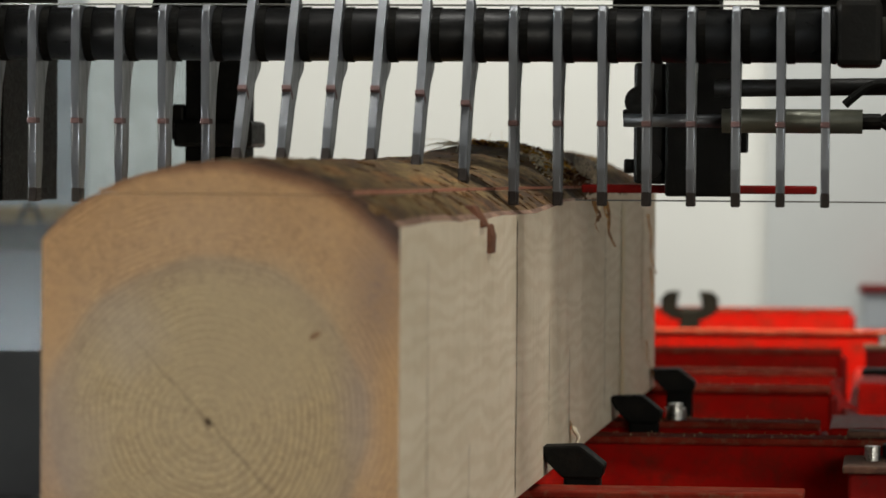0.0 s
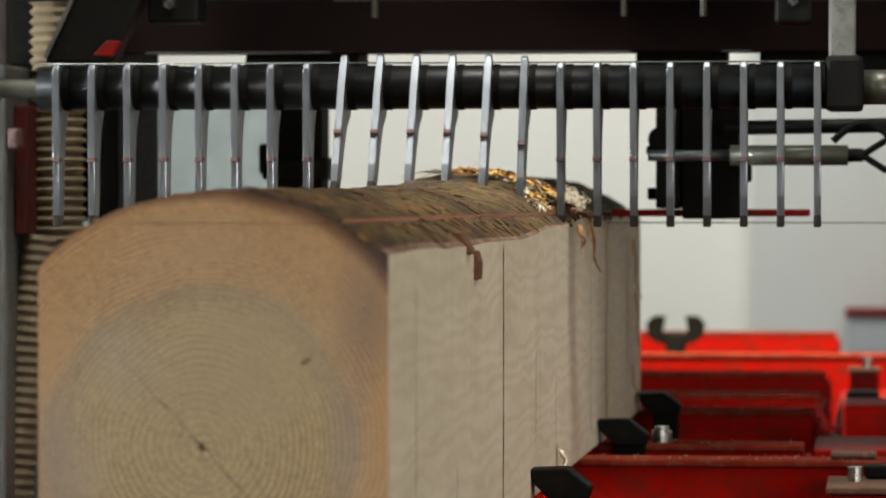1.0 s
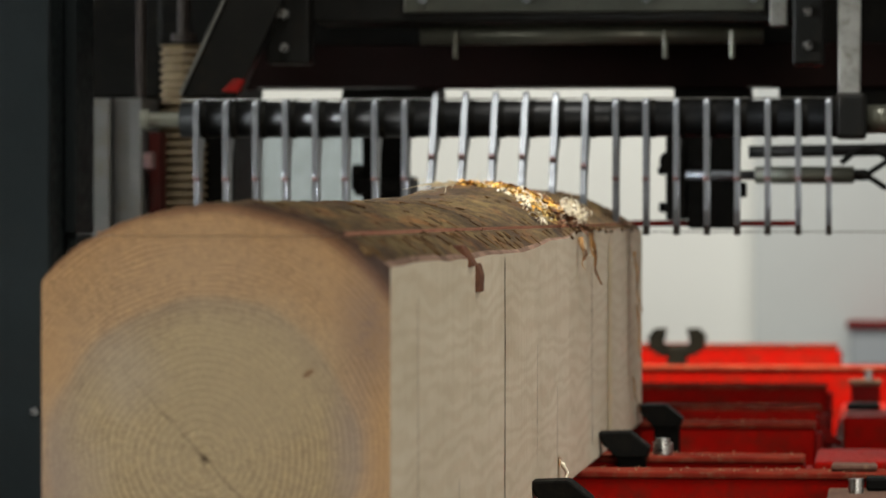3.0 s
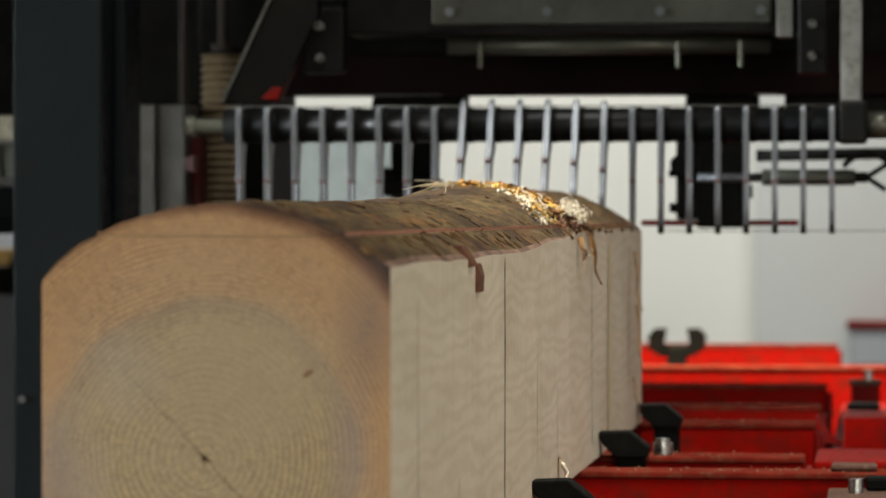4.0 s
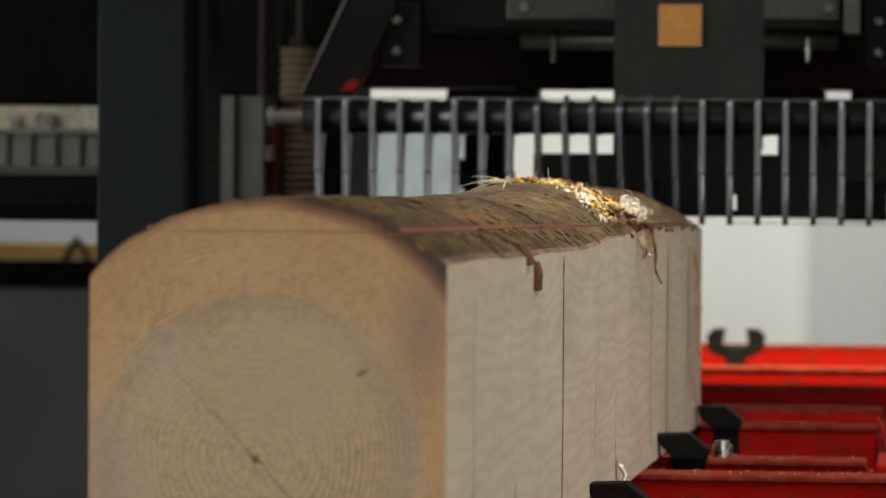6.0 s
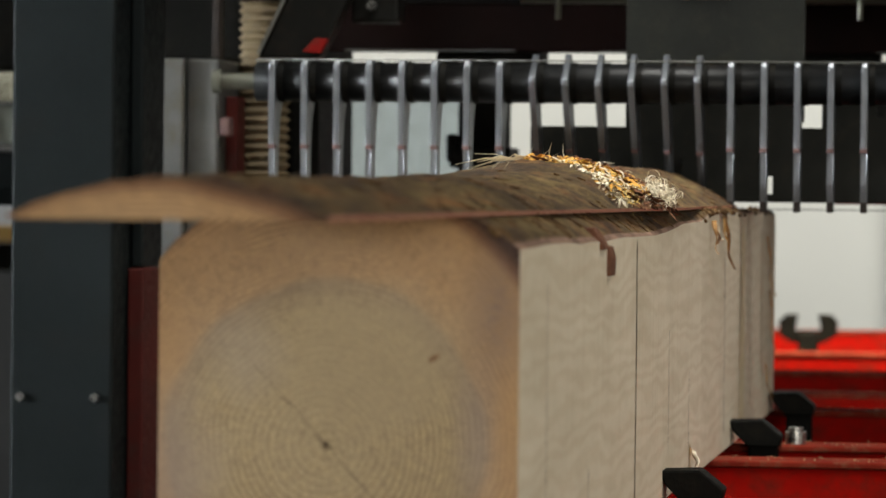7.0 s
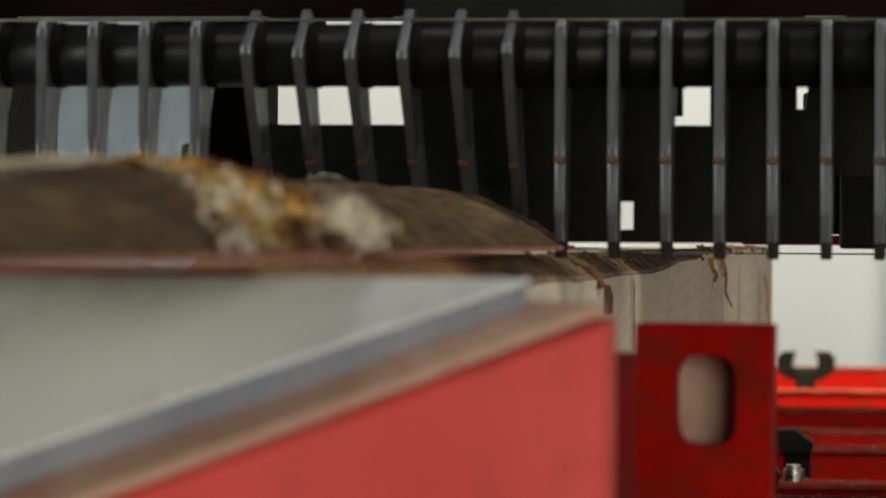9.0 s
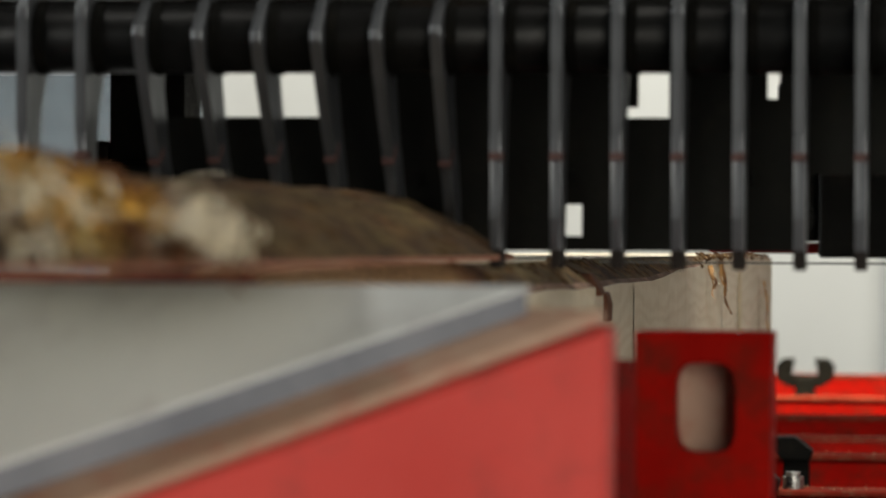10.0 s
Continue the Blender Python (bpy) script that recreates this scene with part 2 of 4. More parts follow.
M_END, M_WOOD, M_BARK = end_grain(), sawn_wood(), bark_surface()
def scale_surface():
    m, n, l, p = nodes_of("bark_scale")
    g = n.new("ShaderNodeNewGeometry")
    tc = n.new("ShaderNodeTexCoord")
    fine = noise_node(n, l, tc.outputs["Object"], 160, 4, 0.7)
    col = ramp_node(n, [(0.0, (0.040, 0.019, 0.008)), (0.2, (0.070, 0.037, 0.013)), (0.5, (0.100, 0.052, 0.018)), (0.8, (0.12, 0.070, 0.026)), (1.0, (0.19, 0.115, 0.048))])
    l.new(g.outputs["Random Per Island"], col.inputs[0])
    shade = ramp_node(n, [(0.3, (0.6, 0.6, 0.6)), (0.7, (1.15, 1.1, 1.05))])
    l.new(fine.outputs["Fac"], shade.inputs[0])
    l.new(mix_node(n, l, 1.0, col.outputs[0], shade.outputs[0], "MULTIPLY"), p.inputs["Base Color"])
    p.inputs["Roughness"].default_value = 0.9
    p.inputs["Specular IOR Level"].default_value = 0.25
    bp = n.new("ShaderNodeBump")
    bp.inputs["Strength"].default_value, bp.inputs["Distance"].default_value = 0.7, 0.003
    l.new(fine.outputs["Fac"], bp.inputs["Height"])
    l.new(bp.outputs[0], p.inputs["Normal"])
    return m


M_SCALE = scale_surface()
M_INNER = surface("inner_bark", (0.34, 0.13, 0.085), (0.46, 0.22, 0.14), 0.75, scale=30)
M_MARGIN = surface("bark_margin", (0.11, 0.060, 0.038), (0.33, 0.205, 0.145), 0.8, scale=34, dirt=(0.09, 0.045, 0.022), stretch=(1, 0.5, 1))
M_CHIP = surface("bark_chip", (0.085, 0.030, 0.014), (0.17, 0.065, 0.028), 0.75, scale=40)
M_KNOT = surface("knot", (0.20, 0.115, 0.055), (0.26, 0.15, 0.075), 0.8, scale=120)
M_TORN = surface("torn_bark", (0.060, 0.020, 0.008), (0.19, 0.075, 0.022), 0.7, scale=60)
M_AMBER = surface("amber_bark", (0.58, 0.25, 0.025), (0.74, 0.45, 0.08), 0.6, scale=60)
M_GOLD = surface("golden_fibre", (0.48, 0.30, 0.065), (0.63, 0.45, 0.14), 0.65, scale=60)
M_SHAVE = surface("shavings", (0.76, 0.66, 0.44), (0.86, 0.80, 0.66), 0.7, scale=60)
M_DUSTY = surface("dusty_plate", (0.06, 0.025, 0.014), (0.10, 0.045, 0.026), 0.9, scale=26, dirt=(0.15, 0.09, 0.05))
M_DUST = surface("sawdust", (0.15, 0.075, 0.035), (0.30, 0.19, 0.10), 0.9, scale=60)
M_RESIN = surface("torn_wood", (0.11, 0.050, 0.018), (0.36, 0.19, 0.055), 0.6, scale=50)
M_CRACK = surface("crack", (0.05, 0.03, 0.02), (0.09, 0.055, 0.03), 0.9, scale=30)
M_BEDRED = surface("dirty_red_paint", (0.20, 0.0030, 0.0015), (0.27, 0.0050, 0.0025), 0.55, scale=7, bump=0.15, dirt=(0.11, 0.012, 0.007), dirt_amount=0.5, sheen=0.02)
M_FLANGE = surface("dusty_red_top", (0.11, 0.010, 0.006), (0.17, 0.022, 0.012), 0.9, scale=16, dirt=(0.13, 0.060, 0.035), dirt_amount=0.4, sheen=0.02)
# paler than the bed's red: haze and reflections are put into the colour
M_LIFTRED = surface("faded_red_paint", (0.54, 0.040, 0.031), (0.62, 0.062, 0.050), 0.42, scale=4, bump=0.1, dirt=(0.42, 0.05, 0.04), dirt_amount=0.3, sheen=0.35)
# near-black: the shade in the bed's gaps is put into this maroon
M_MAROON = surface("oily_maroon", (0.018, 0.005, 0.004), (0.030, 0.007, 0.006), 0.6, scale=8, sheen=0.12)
M_DRED = surface("dark_red_paint", (0.13, 0.006, 0.005), (0.19, 0.009, 0.007), 0.7, scale=8, dirt=(0.06, 0.02, 0.015), sheen=0.06)
M_REDCOVER = surface("grimy_red_paint", (0.034, 0.006, 0.005), (0.055, 0.009, 0.007), 0.6, scale=6, dirt=(0.03, 0.012, 0.010), sheen=0.1)
M_PINK = surface("worn_edge", (0.36, 0.23, 0.16), (0.45, 0.30, 0.22), 0.6, scale=14, dirt=(0.36, 0.15, 0.10))
M_BLACK = surface("black_paint", (0.0025, 0.0025, 0.0022), (0.005, 0.005, 0.0043), 0.6, scale=10, dirt=(0.009, 0.008, 0.006), sheen=0.05)
M_FLAP = surface("worn_black_plate", (0.0055, 0.0058, 0.0048), (0.0088, 0.0092, 0.0075), 0.5, scale=9, dirt=(0.012, 0.011, 0.008), sheen=0.12)
M_DARK = surface("dark_steel", (0.0032, 0.0032, 0.0028), (0.006, 0.006, 0.0052), 0.5, metal=0.1, scale=8, dirt=(0.010, 0.008, 0.006), sheen=0.10)
M_COLUMN = surface("graphite_paint", (0.0046, 0.0062, 0.0066), (0.0072, 0.0094, 0.0100), 0.55, scale=4, dirt=(0.007, 0.008, 0.008), sheen=0.05)
M_OLIVE = surface("olive_steel", (0.055, 0.058, 0.044), (0.085, 0.085, 0.065), 0.40, metal=0.5, scale=9)
M_PLATEOLIVE = surface("dark_olive_plate", (0.024, 0.026, 0.019), (0.038, 0.040, 0.030), 0.4, metal=0.3, scale=9, dirt=(0.015, 0.014, 0.010))
M_STEEL = surface("bare_steel", (0.095, 0.103, 0.113), (0.145, 0.155, 0.168), 0.40, metal=0.8, scale=9, bump=0.01, stretch=(1, 1, 0.2))
M_BAR = surface("oiled_bar", (0.009, 0.0095, 0.0095), (0.015, 0.015, 0.015), 0.38, metal=0.6, scale=18, bump=0.01, dirt=(0.010, 0.010, 0.010), sheen=0.15)
M_ARM = surface("worn_arm", (0.08, 0.08, 0.072), (0.13, 0.13, 0.118), 0.5, metal=0.4, scale=14, dirt=(0.05, 0.045, 0.035))
M_GALV = surface("grey_sheet", (0.075, 0.077, 0.074), (0.105, 0.105, 0.10), 0.45, metal=0.4, scale=7, dirt=(0.08, 0.075, 0.06))
M_PLATE = surface("plate_steel", (0.63, 0.66, 0.66), (0.69, 0.72, 0.72), 0.6, metal=0.0, scale=5, dirt=(0.54, 0.55, 0.555), stretch=(1, 0.2, 1))
M_EDGE = surface("plate_edge", (0.15, 0.16, 0.19), (0.21, 0.22, 0.25), 0.6, scale=14)
M_RUST = surface("rust_weld", (0.055, 0.026, 0.024), (0.08, 0.036, 0.032), 0.7, scale=60)
M_TIP = surface("dark_tip", (0.012, 0.009, 0.008), (0.022, 0.017, 0.014), 0.6, scale=40, sheen=0.15)
M_HOSE = surface("ribbed_hose", (0.095, 0.068, 0.034), (0.14, 0.105, 0.058), 0.7, scale=20, dirt=(0.09, 0.07, 0.045))
M_ORANGE = surface("orange_label", (0.20, 0.078, 0.004), (0.24, 0.098, 0.006), 0.5, scale=20)
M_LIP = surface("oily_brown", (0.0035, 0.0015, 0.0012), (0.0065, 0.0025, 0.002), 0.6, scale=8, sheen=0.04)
M_DRUM = surface("grey_green_drum", (0.13, 0.145, 0.125), (0.19, 0.205, 0.18), 0.4, metal=0.2, scale=10, stretch=(0.3, 1, 1))
M_GREEN = surface("green_tag", (0.02, 0.11, 0.06), (0.03, 0.14, 0.08), 0.5, scale=30)
M_STREAK = surface("yellow_wood", (0.60, 0.50, 0.29), (0.66, 0.56, 0.36), 0.6, scale=30)
M_AMBERSTAIN = surface("resin_stain", (0.28, 0.15, 0.04), (0.50, 0.33, 0.10), 0.45, scale=40)
M_CHANNEL = surface("bare_channel", (0.42, 0.41, 0.31), (0.62, 0.61, 0.50), 0.3, metal=0.6, scale=22, dirt=(0.20, 0.18, 0.10))
M_CHROME = surface("dull_chrome", (0.27, 0.27, 0.26), (0.34, 0.34, 0.33), 0.30, metal=1.0, scale=10)
M_WALL = surface("white_wall", (0.78, 0.78, 0.75), (0.82, 0.82, 0.79), 0.8, scale=0.7, bump=0.05)
M_WALLGREY = surface("light_grey_wall", (0.56, 0.58, 0.58), (0.60, 0.62, 0.62), 0.8, scale=0.7, bump=0.05)
M_GREYWALL = surface("grey_panel", (0.36, 0.385, 0.42), (0.40, 0.425, 0.46), 0.7, scale=0.8, bump=0.05)


def hazy_sheet():
    """Scratched clear plastic: part of the light passes straight through."""
    m, n, l, p = nodes_of("hazy_sheet")
    tc = n.new("ShaderNodeTexCoord")
    haze = noise_node(n, l, tc.outputs["Object"], 12, 5, 0.7)
    p.inputs["Base Color"].default_value = (0.50, 0.54, 0.57, 1)
    p.inputs["Roughness"].default_value = 0.35
    clear = n.new("ShaderNodeBsdfTransparent")
    clear.inputs[0].default_value = (0.86, 0.92, 0.95, 1)
    mix = n.new("ShaderNodeMixShader")
    share = ramp_node(n, [(0.3, (0.68, 0.68, 0.68)), (0.7, (0.80, 0.80, 0.80))])
    l.new(haze.outputs["Fac"], share.inputs[0])
    l.new(share.outputs[0], mix.inputs[0])
    l.new(p.outputs[0], mix.inputs[1])
    l.new(clear.outputs[0], mix.inputs[2])
    l.new(mix.outputs[0], n["Material Output"].inputs[0])
    return m


M_POLY = hazy_sheet()
M_FLOOR = surface("concrete", (0.20, 0.20, 0.20), (0.27, 0.27, 0.265), 0.75, scale=1.2, dirt=(0.15, 0.14, 0.13))
M_BLUEGREY = surface("blue_grey_panel", (0.075, 0.082, 0.092), (0.10, 0.108, 0.118), 0.55, scale=2)
M_YELLOW = surface("ochre_paint", (0.50, 0.30, 0.07), (0.58, 0.36, 0.10), 0.6, scale=4)
M_CEIL = surface("ceiling_sheet", (0.10, 0.10, 0.10), (0.13, 0.13, 0.125), 0.8, scale=1)
M_BACKWALL = surface("dark_panel", (0.09, 0.09, 0.09), (0.12, 0.12, 0.115), 0.8, scale=0.8, bump=0.05)


# ---- mesh helpers ----
def part(name, bm, material, parent=None, label="", smooth=False):
    me = bpy.data.meshes.new(name)
    bmesh.ops.recalc_face_normals(bm, faces=bm.faces[:])
    bm.to_mesh(me)
    bm.free()
    for x in (material if isinstance(material, (list, tuple)) else (material,)):
        me.materials.append(x)
    if smooth:
        for poly in me.polygons:
            poly.use_smooth = True
    ob = new(name, me)
    if parent is not None:
        ob.parent = parent
    if label:
        ob["label"] = label
    return ob


def box(bm, x0, x1, y0, y1, z0, z1, bevel=0.003):
    m = Matrix.Translation(((x0 + x1) / 2, (y0 + y1) / 2, (z0 + z1) / 2)) @ Matrix.Diagonal((x1 - x0, y1 - y0, z1 - z0, 1))
    vs = bmesh.ops.create_cube(bm, size=1, matrix=m)["verts"]
    if bevel:
        es = list({e for v in vs for e in v.link_edges})
        bmesh.ops.bevel(bm, geom=es, offset=bevel, segments=2, affect="EDGES", profile=0.5)
    return bm


def boxes(*rows, bevel=0.003):
    bm = bmesh.new()
    for r in rows:
        box(bm, *r, bevel=bevel)
    return bm


def rod(bm, a, b, r, r2=None, seg=20):
    a, b = Vector(a), Vector(b)
    m = Matrix.Translation((a + b) / 2) @ (b - a).to_track_quat("Z", "Y").to_matrix().to_4x4()
    bmesh.ops.create_cone(bm, cap_ends=True, segments=seg, radius1=r, radius2=r if r2 is None else r2, depth=(b - a).length, matrix=m)
    return bm


def rods(*rows, seg=20):
    bm = bmesh.new()
    for r in rows:
        rod(bm, *r, seg=seg)
    return bm


def prism(outline, axis, lo, hi, bevel=0.0):
    """An outline in the two other axes, pushed along one."""
    bm = bmesh.new()
    i = "xyz".index(axis)

    def at(u, v, w):
        c = [u, v]
        c.insert(i, w)
        return c
    a = [bm.verts.new(at(u, v, lo)) for u, v in outline]
    b = [bm.verts.new(at(u, v, hi)) for u, v in outline]
    bm.faces.new(a)
    bm.faces.new(b[::-1])
    for k in range(len(a)):
        bm.faces.new((a[k], b[k], b[(k + 1) % len(a)], a[(k + 1) % len(a)]))
    if bevel:
        bmesh.ops.bevel(bm, geom=bm.edges[:], offset=bevel, segments=2, affect="EDGES", profile=0.5)
    return bm


def empty(name, label, category, group="", at=(0, 0, 0)):
    ob = new(name)
    ob.location = at
    return tagged(ob, label, category, group)


# ---- hall ----
def hall():
    def s(name, rows, mat, label):
        return tagged(part(name, boxes(*rows, bevel=0), mat), label, "structure", kind="structure")
    s("floor", [(-9.2, 7.2, -7.2, 40.2, -0.2, 0)], M_FLOOR, "grey concrete hall floor")
    s("wall_north", [(-9.2, 7.2, 16.5, 16.7, 0, 6.4)], M_WALL, "white painted hall wall behind the sawmill")
    # walls out of view are added dark; their openings suit the added lamps
    s("wall_south", [(-9.2, 1.9, -7.2, -7.0, 0, 6.4), (6.5, 7.2, -7.2, -7.0, 0, 6.4), (1.9, 6.5, -7.2, -7.0, 3.9, 6.4)], M_BACKWALL, "unseen dark hall wall")
    s("wall_west", [(-9.2, -9.0, -7.0, -6.1, 0, 6.4), (-9.2, -9.0, 0.7, 16.5, 0, 6.4), (-9.2, -9.0, -6.1, 0.7, 0, 1.3), (-9.2, -9.0, -6.1, 0.7, 3.9, 6.4)], M_BACKWALL, "unseen dark hall wall")
    s("wall_east", [(7.0, 7.2, -7.0, -3.0, 0, 6.4), (7.0, 7.2, 2.2, 16.5, 0, 6.4), (7.0, 7.2, -3.0, 2.2, 4.5, 6.4)], M_BACKWALL, "unseen dark hall wall with an added gate opening")
    # right of an upright line the wall's shading is put in as a panel
    s("trim", [(-0.15, 2.6, 16.36, 16.49, 0, 5.0)], M_WALLGREY, "panel that stands for the greyer, shaded part of the wall")
    s("door_1", [(-7.5, -3.6, 16.40, 16.49, 0, 4.2)], M_GREYWALL, "blue-grey sliding hall door")
    # unseen ceiling, added dark to keep reflections in the black paint low
    s("ceiling", [(-9.2, 7.2, -7.2, 16.7, 6.4, 6.6)], M_CEIL, "unseen dark hall ceiling")


hall()


# ---- the cant and its slab ----
ZCUT, ZBED, LENGTH = 1.277, 0.895, 3.9


def log_radius(y):
    keys = [(-0.1, 0.250), (0, 0.250), (0.8, 0.253), (1.5, 0.259), (2.0, 0.270), (2.45, 0.285), (2.9, 0.281), (3.3, 0.280), (4.0, 0.280)]
    for (a, ra), (b, rb) in zip(keys, keys[1:]):
        if y <= b:
            k = (y - a) / (b - a)
            k = k * k * (3 - 2 * k)
            return ra + (rb - ra) * k
    return keys[-1][1]


BARK_X = -0.168


def arc_point(y, ang):
    """Bark surface at the angle from straight up (positive to the right)."""
    r = log_radius(y)
    q = Vector((math.sin(ang) * 3, y * 2.0, math.cos(ang) * 3))
    r += 0.006 * (noise.noise(q) + 0.4 * noise.noise(q * 3.1))
    return BARK_X + r * math.sin(ang), PITH[1] + r * math.cos(ang)


def side_angle(y, x, sign):
    lo, hi = 0.2, 1.35
    for _ in range(22):
        mid = (lo + hi) / 2
        px, _z = arc_point(y, sign * mid)
        if (px - x) * sign < 0:
            lo = mid
        else:
            hi = mid
    return sign * (lo + hi) / 2


def cut_angle(y, z, sign):
    lo, hi = 0.02, 1.2
    for _ in range(22):
        mid = (lo + hi) / 2
        _x, pz = arc_point(y, sign * mid)
        if pz > z:
            lo = mid
        else:
            hi = mid
    return sign * (lo + hi) / 2


def right_x(y):
    return 0.0046 * y


def loft(sections, keep, smooth=False):
    """A skin over rings of (x, y, z) with equal counts; keep: the segments of the ring that it covers."""
    bm = bmesh.new()
    rings = [[bm.verts.new(q) for q in s] for s in sections]
    k = len(rings[0])
    for a, b in zip(rings, rings[1:]):
        for i in keep:
            f = bm.faces.new((a[i], a[(i + 1) % k], b[(i + 1) % k], b[i]))
            f.smooth = smooth
    bmesh.ops.delete(bm, geom=[v for v in bm.verts if not v.link_faces], context="VERTS")
    return bm


def end_face(section):
    bm = bmesh.new()
    bm.faces.new([bm.verts.new(q) for q in section])
    return bm


YS = [LENGTH * i / 130 for i in range(131)]


def ribbon(bm, pts, widths, across):
    """A thin strip along points; across: its width direction."""
    a = [bm.verts.new(q + across * w) for q, w in zip(pts, widths)]
    b = [bm.verts.new(q - across * w) for q, w in zip(pts, widths)]
    for k in range(len(pts) - 1):
        bm.faces.new((a[k], a[k + 1], b[k + 1], b[k]))


def add_marks(cant):
    rnd = random.Random(4)
    # upright cracks in the sawn side
    for y, z0, z1, w in ((0.225, 0.91, 1.215, 0.0030), (1.16, 0.90, 1.243, 0.0085), (1.95, 0.90, 1.05, 0.0040), (2.62, 0.92, 1.22, 0.0060), (0.62, 0.90, 1.0, 0.0030), (1.62, 0.95, 1.12, 0.0030)):
        bm = bmesh.new()
        k = 26
        pts, ws = [], []
        for i in range(k + 1):
            z = z0 + (z1 - z0) * i / k
            pts.append(Vector((right_x(y) + 0.0007, y + 0.006 * noise.noise(Vector((y * 9, z * 11, 0))), z)))
            ws.append(w * (0.25 + 0.9 * abs(noise.noise(Vector((y * 5, z * 40, 2))))) * (1 if 0 < i < k else 0.2))
        ribbon(bm, pts, ws, Vector((0, 1, 0)))
        part("crack", bm, M_CRACK, cant, "fine dark crack")
    # resin streaks on the sawn side
    for y, z0, z1, w, mat in ((3.02, 0.90, 1.25, 0.075, M_STREAK), (3.52, 0.98, 1.24, 0.014, M_AMBERSTAIN), (1.97, 0.905, 0.945, 0.010, M_AMBERSTAIN), (2.30, 1.19, 1.246, 0.006, M_STREAK)):
        bm = bmesh.new()
        pts, ws = [], []
        for i in range(31):
            z = z0 + (z1 - z0) * i / 30
            pts.append(Vector((right_x(y) + 0.0011, y + 0.008 * noise.noise(Vector((y * 9, z * 14, 4))), z)))
            ws.append(w * (0.45 + 0.9 * abs(noise.noise(Vector((y * 5, z * 26, 6))))) * (1 if 0 < i < 30 else 0.1))
        ribbon(bm, pts, ws, Vector((0, 1, 0)))
        part("resin_streak", bm, mat, cant, "yellowish resin streak")
    # the crack through the pith on the end
    bm = bmesh.new()
    pts, ws = [], []
    for i in range(41):
        u = -0.11 + 0.21 * i / 40
        pts.append(Vector((PITH[0] + u * 0.76 + 0.002 * noise.noise(Vector((u * 60, 1, 0))), -0.0009, PITH[1] - u * 0.82 + 0.003 * noise.noise(Vector((u * 40, 5, 0))))))
        ws.append(0.0006 * (0.35 + abs(noise.noise(Vector((u * 70, 9, 0))) * 1.5)) * max(0.15, 1 - (abs(u) / 0.12) ** 3))
    ribbon(bm, pts, ws, Vector((0.74, 0, 0.67)))
    part("crack", bm, M_CRACK, cant, "dark crack through the pith")
    bm = bmesh.new()
    for i in range(9):
        a = i * math.tau / 9 + rnd.uniform(-0.2, 0.2)
        d = rnd.uniform(0.003, 0.009)
        q0, q1 = Vector((PITH[0], -0.0008, PITH[1])), Vector((PITH[0] + d * math.cos(a), -0.0008, PITH[1] + d * math.sin(a)))
        ribbon(bm, [q0, (q0 + q1) / 2, q1], [0.0008, 0.0006, 0.0001], Vector((-math.sin(a), 0, math.cos(a))))
    part("pith", bm, M_CRACK, cant, "dark pith")
    # a small knot on the end
    bm = bmesh.new()
    c = Vector((-0.081, -0.0008, 1.142))
    bm.faces.new([bm.verts.new(c + Vector((0.0055 * math.cos(a) - 0.0015 * math.sin(a), 0, 0.0022 * math.sin(a) + 0.0035 * math.cos(a)))) for a in [k * math.tau / 12 for k in range(12)]])
    part("knot", bm, M_KNOT, cant, "small brown knot")
    # loose bark chips at the edge of the sawn side
    for y, rows in ((0.72, [(-0.016, 1.262), (-0.004, 1.262), (0.008, 1.243), (0.010, 1.238), (0.002, 1.236), (-0.008, 1.246)]),
                    (0.80, [(-0.004, 1.240), (0.006, 1.240), (0.010, 1.226), (0.009, 1.206), (-0.003, 1.207), (-0.005, 1.224)])):
        part("bark_chip", prism(rows, "y", y, y + 0.05, 0.0015), M_CHIP, cant, "loose red-brown bark chip")
    # torn strips hanging over the sawn side
    for y, z0, ln, lean, w, mat in ((2.56, 1.262, 0.085, 0.55, 0.0050, M_RESIN), (2.51, 1.262, 0.060, 0.15, 0.0030, M_RESIN), (2.33, 1.256, 0.036, -0.2, 0.0060, M_RESIN), (2.30, 1.255, 0.050, 0.1, 0.0020, M_RESIN),
                                    (2.36, 1.256, 0.030, 0.5, 0.0030, M_SHAVE), (3.62, 1.22, 0.11, 0.2, 0.0035, M_RESIN), (3.70, 1.12, 0.12, -0.1, 0.0030, M_RESIN), (3.58, 0.99, 0.07, 0.3, 0.0025, M_RESIN),
                                    (1.98, 0.930, 0.030, 0.8, 0.0025, M_SHAVE), (2.02, 0.926, 0.028, -0.7, 0.0022, M_SHAVE), (1.95, 0.935, 0.034, 0.2, 0.0018, M_DUST)):
        ph = rnd.uniform(0, 6)
        pts = [Vector((right_x(y) + 0.004 + 0.010 * (k / 9) * (1 + 0.4 * math.sin(k + ph)), y + lean * ln * (k / 9) ** 1.6 + 0.004 * math.sin(k * 0.8 + ph), z0 + 0.006 - ln * k / 9)) for k in range(10)]
        bm = bmesh.new()
        ribbon(bm, pts, [w * (0.55 + 0.45 * abs(math.sin(k * 1.3 + ph))) * (1 - 0.06 * k) for k in range(10)], Vector((0.8, 0.6, 0)).normalized())
        part("torn_strip", bm, mat, cant, "torn hanging bark strip")
    # bark scales on the right shoulder
    bm = bmesh.new()
    for i in range(100):
        y = rnd.uniform(0.0, LENGTH)
        lo, hi = cut_angle(y, ZCUT - 0.001, 1), side_angle(y, right_x(y), 1)
        scale_flake(bm, y, lo + (hi - lo) * rnd.uniform(0.04, 0.70), rnd)
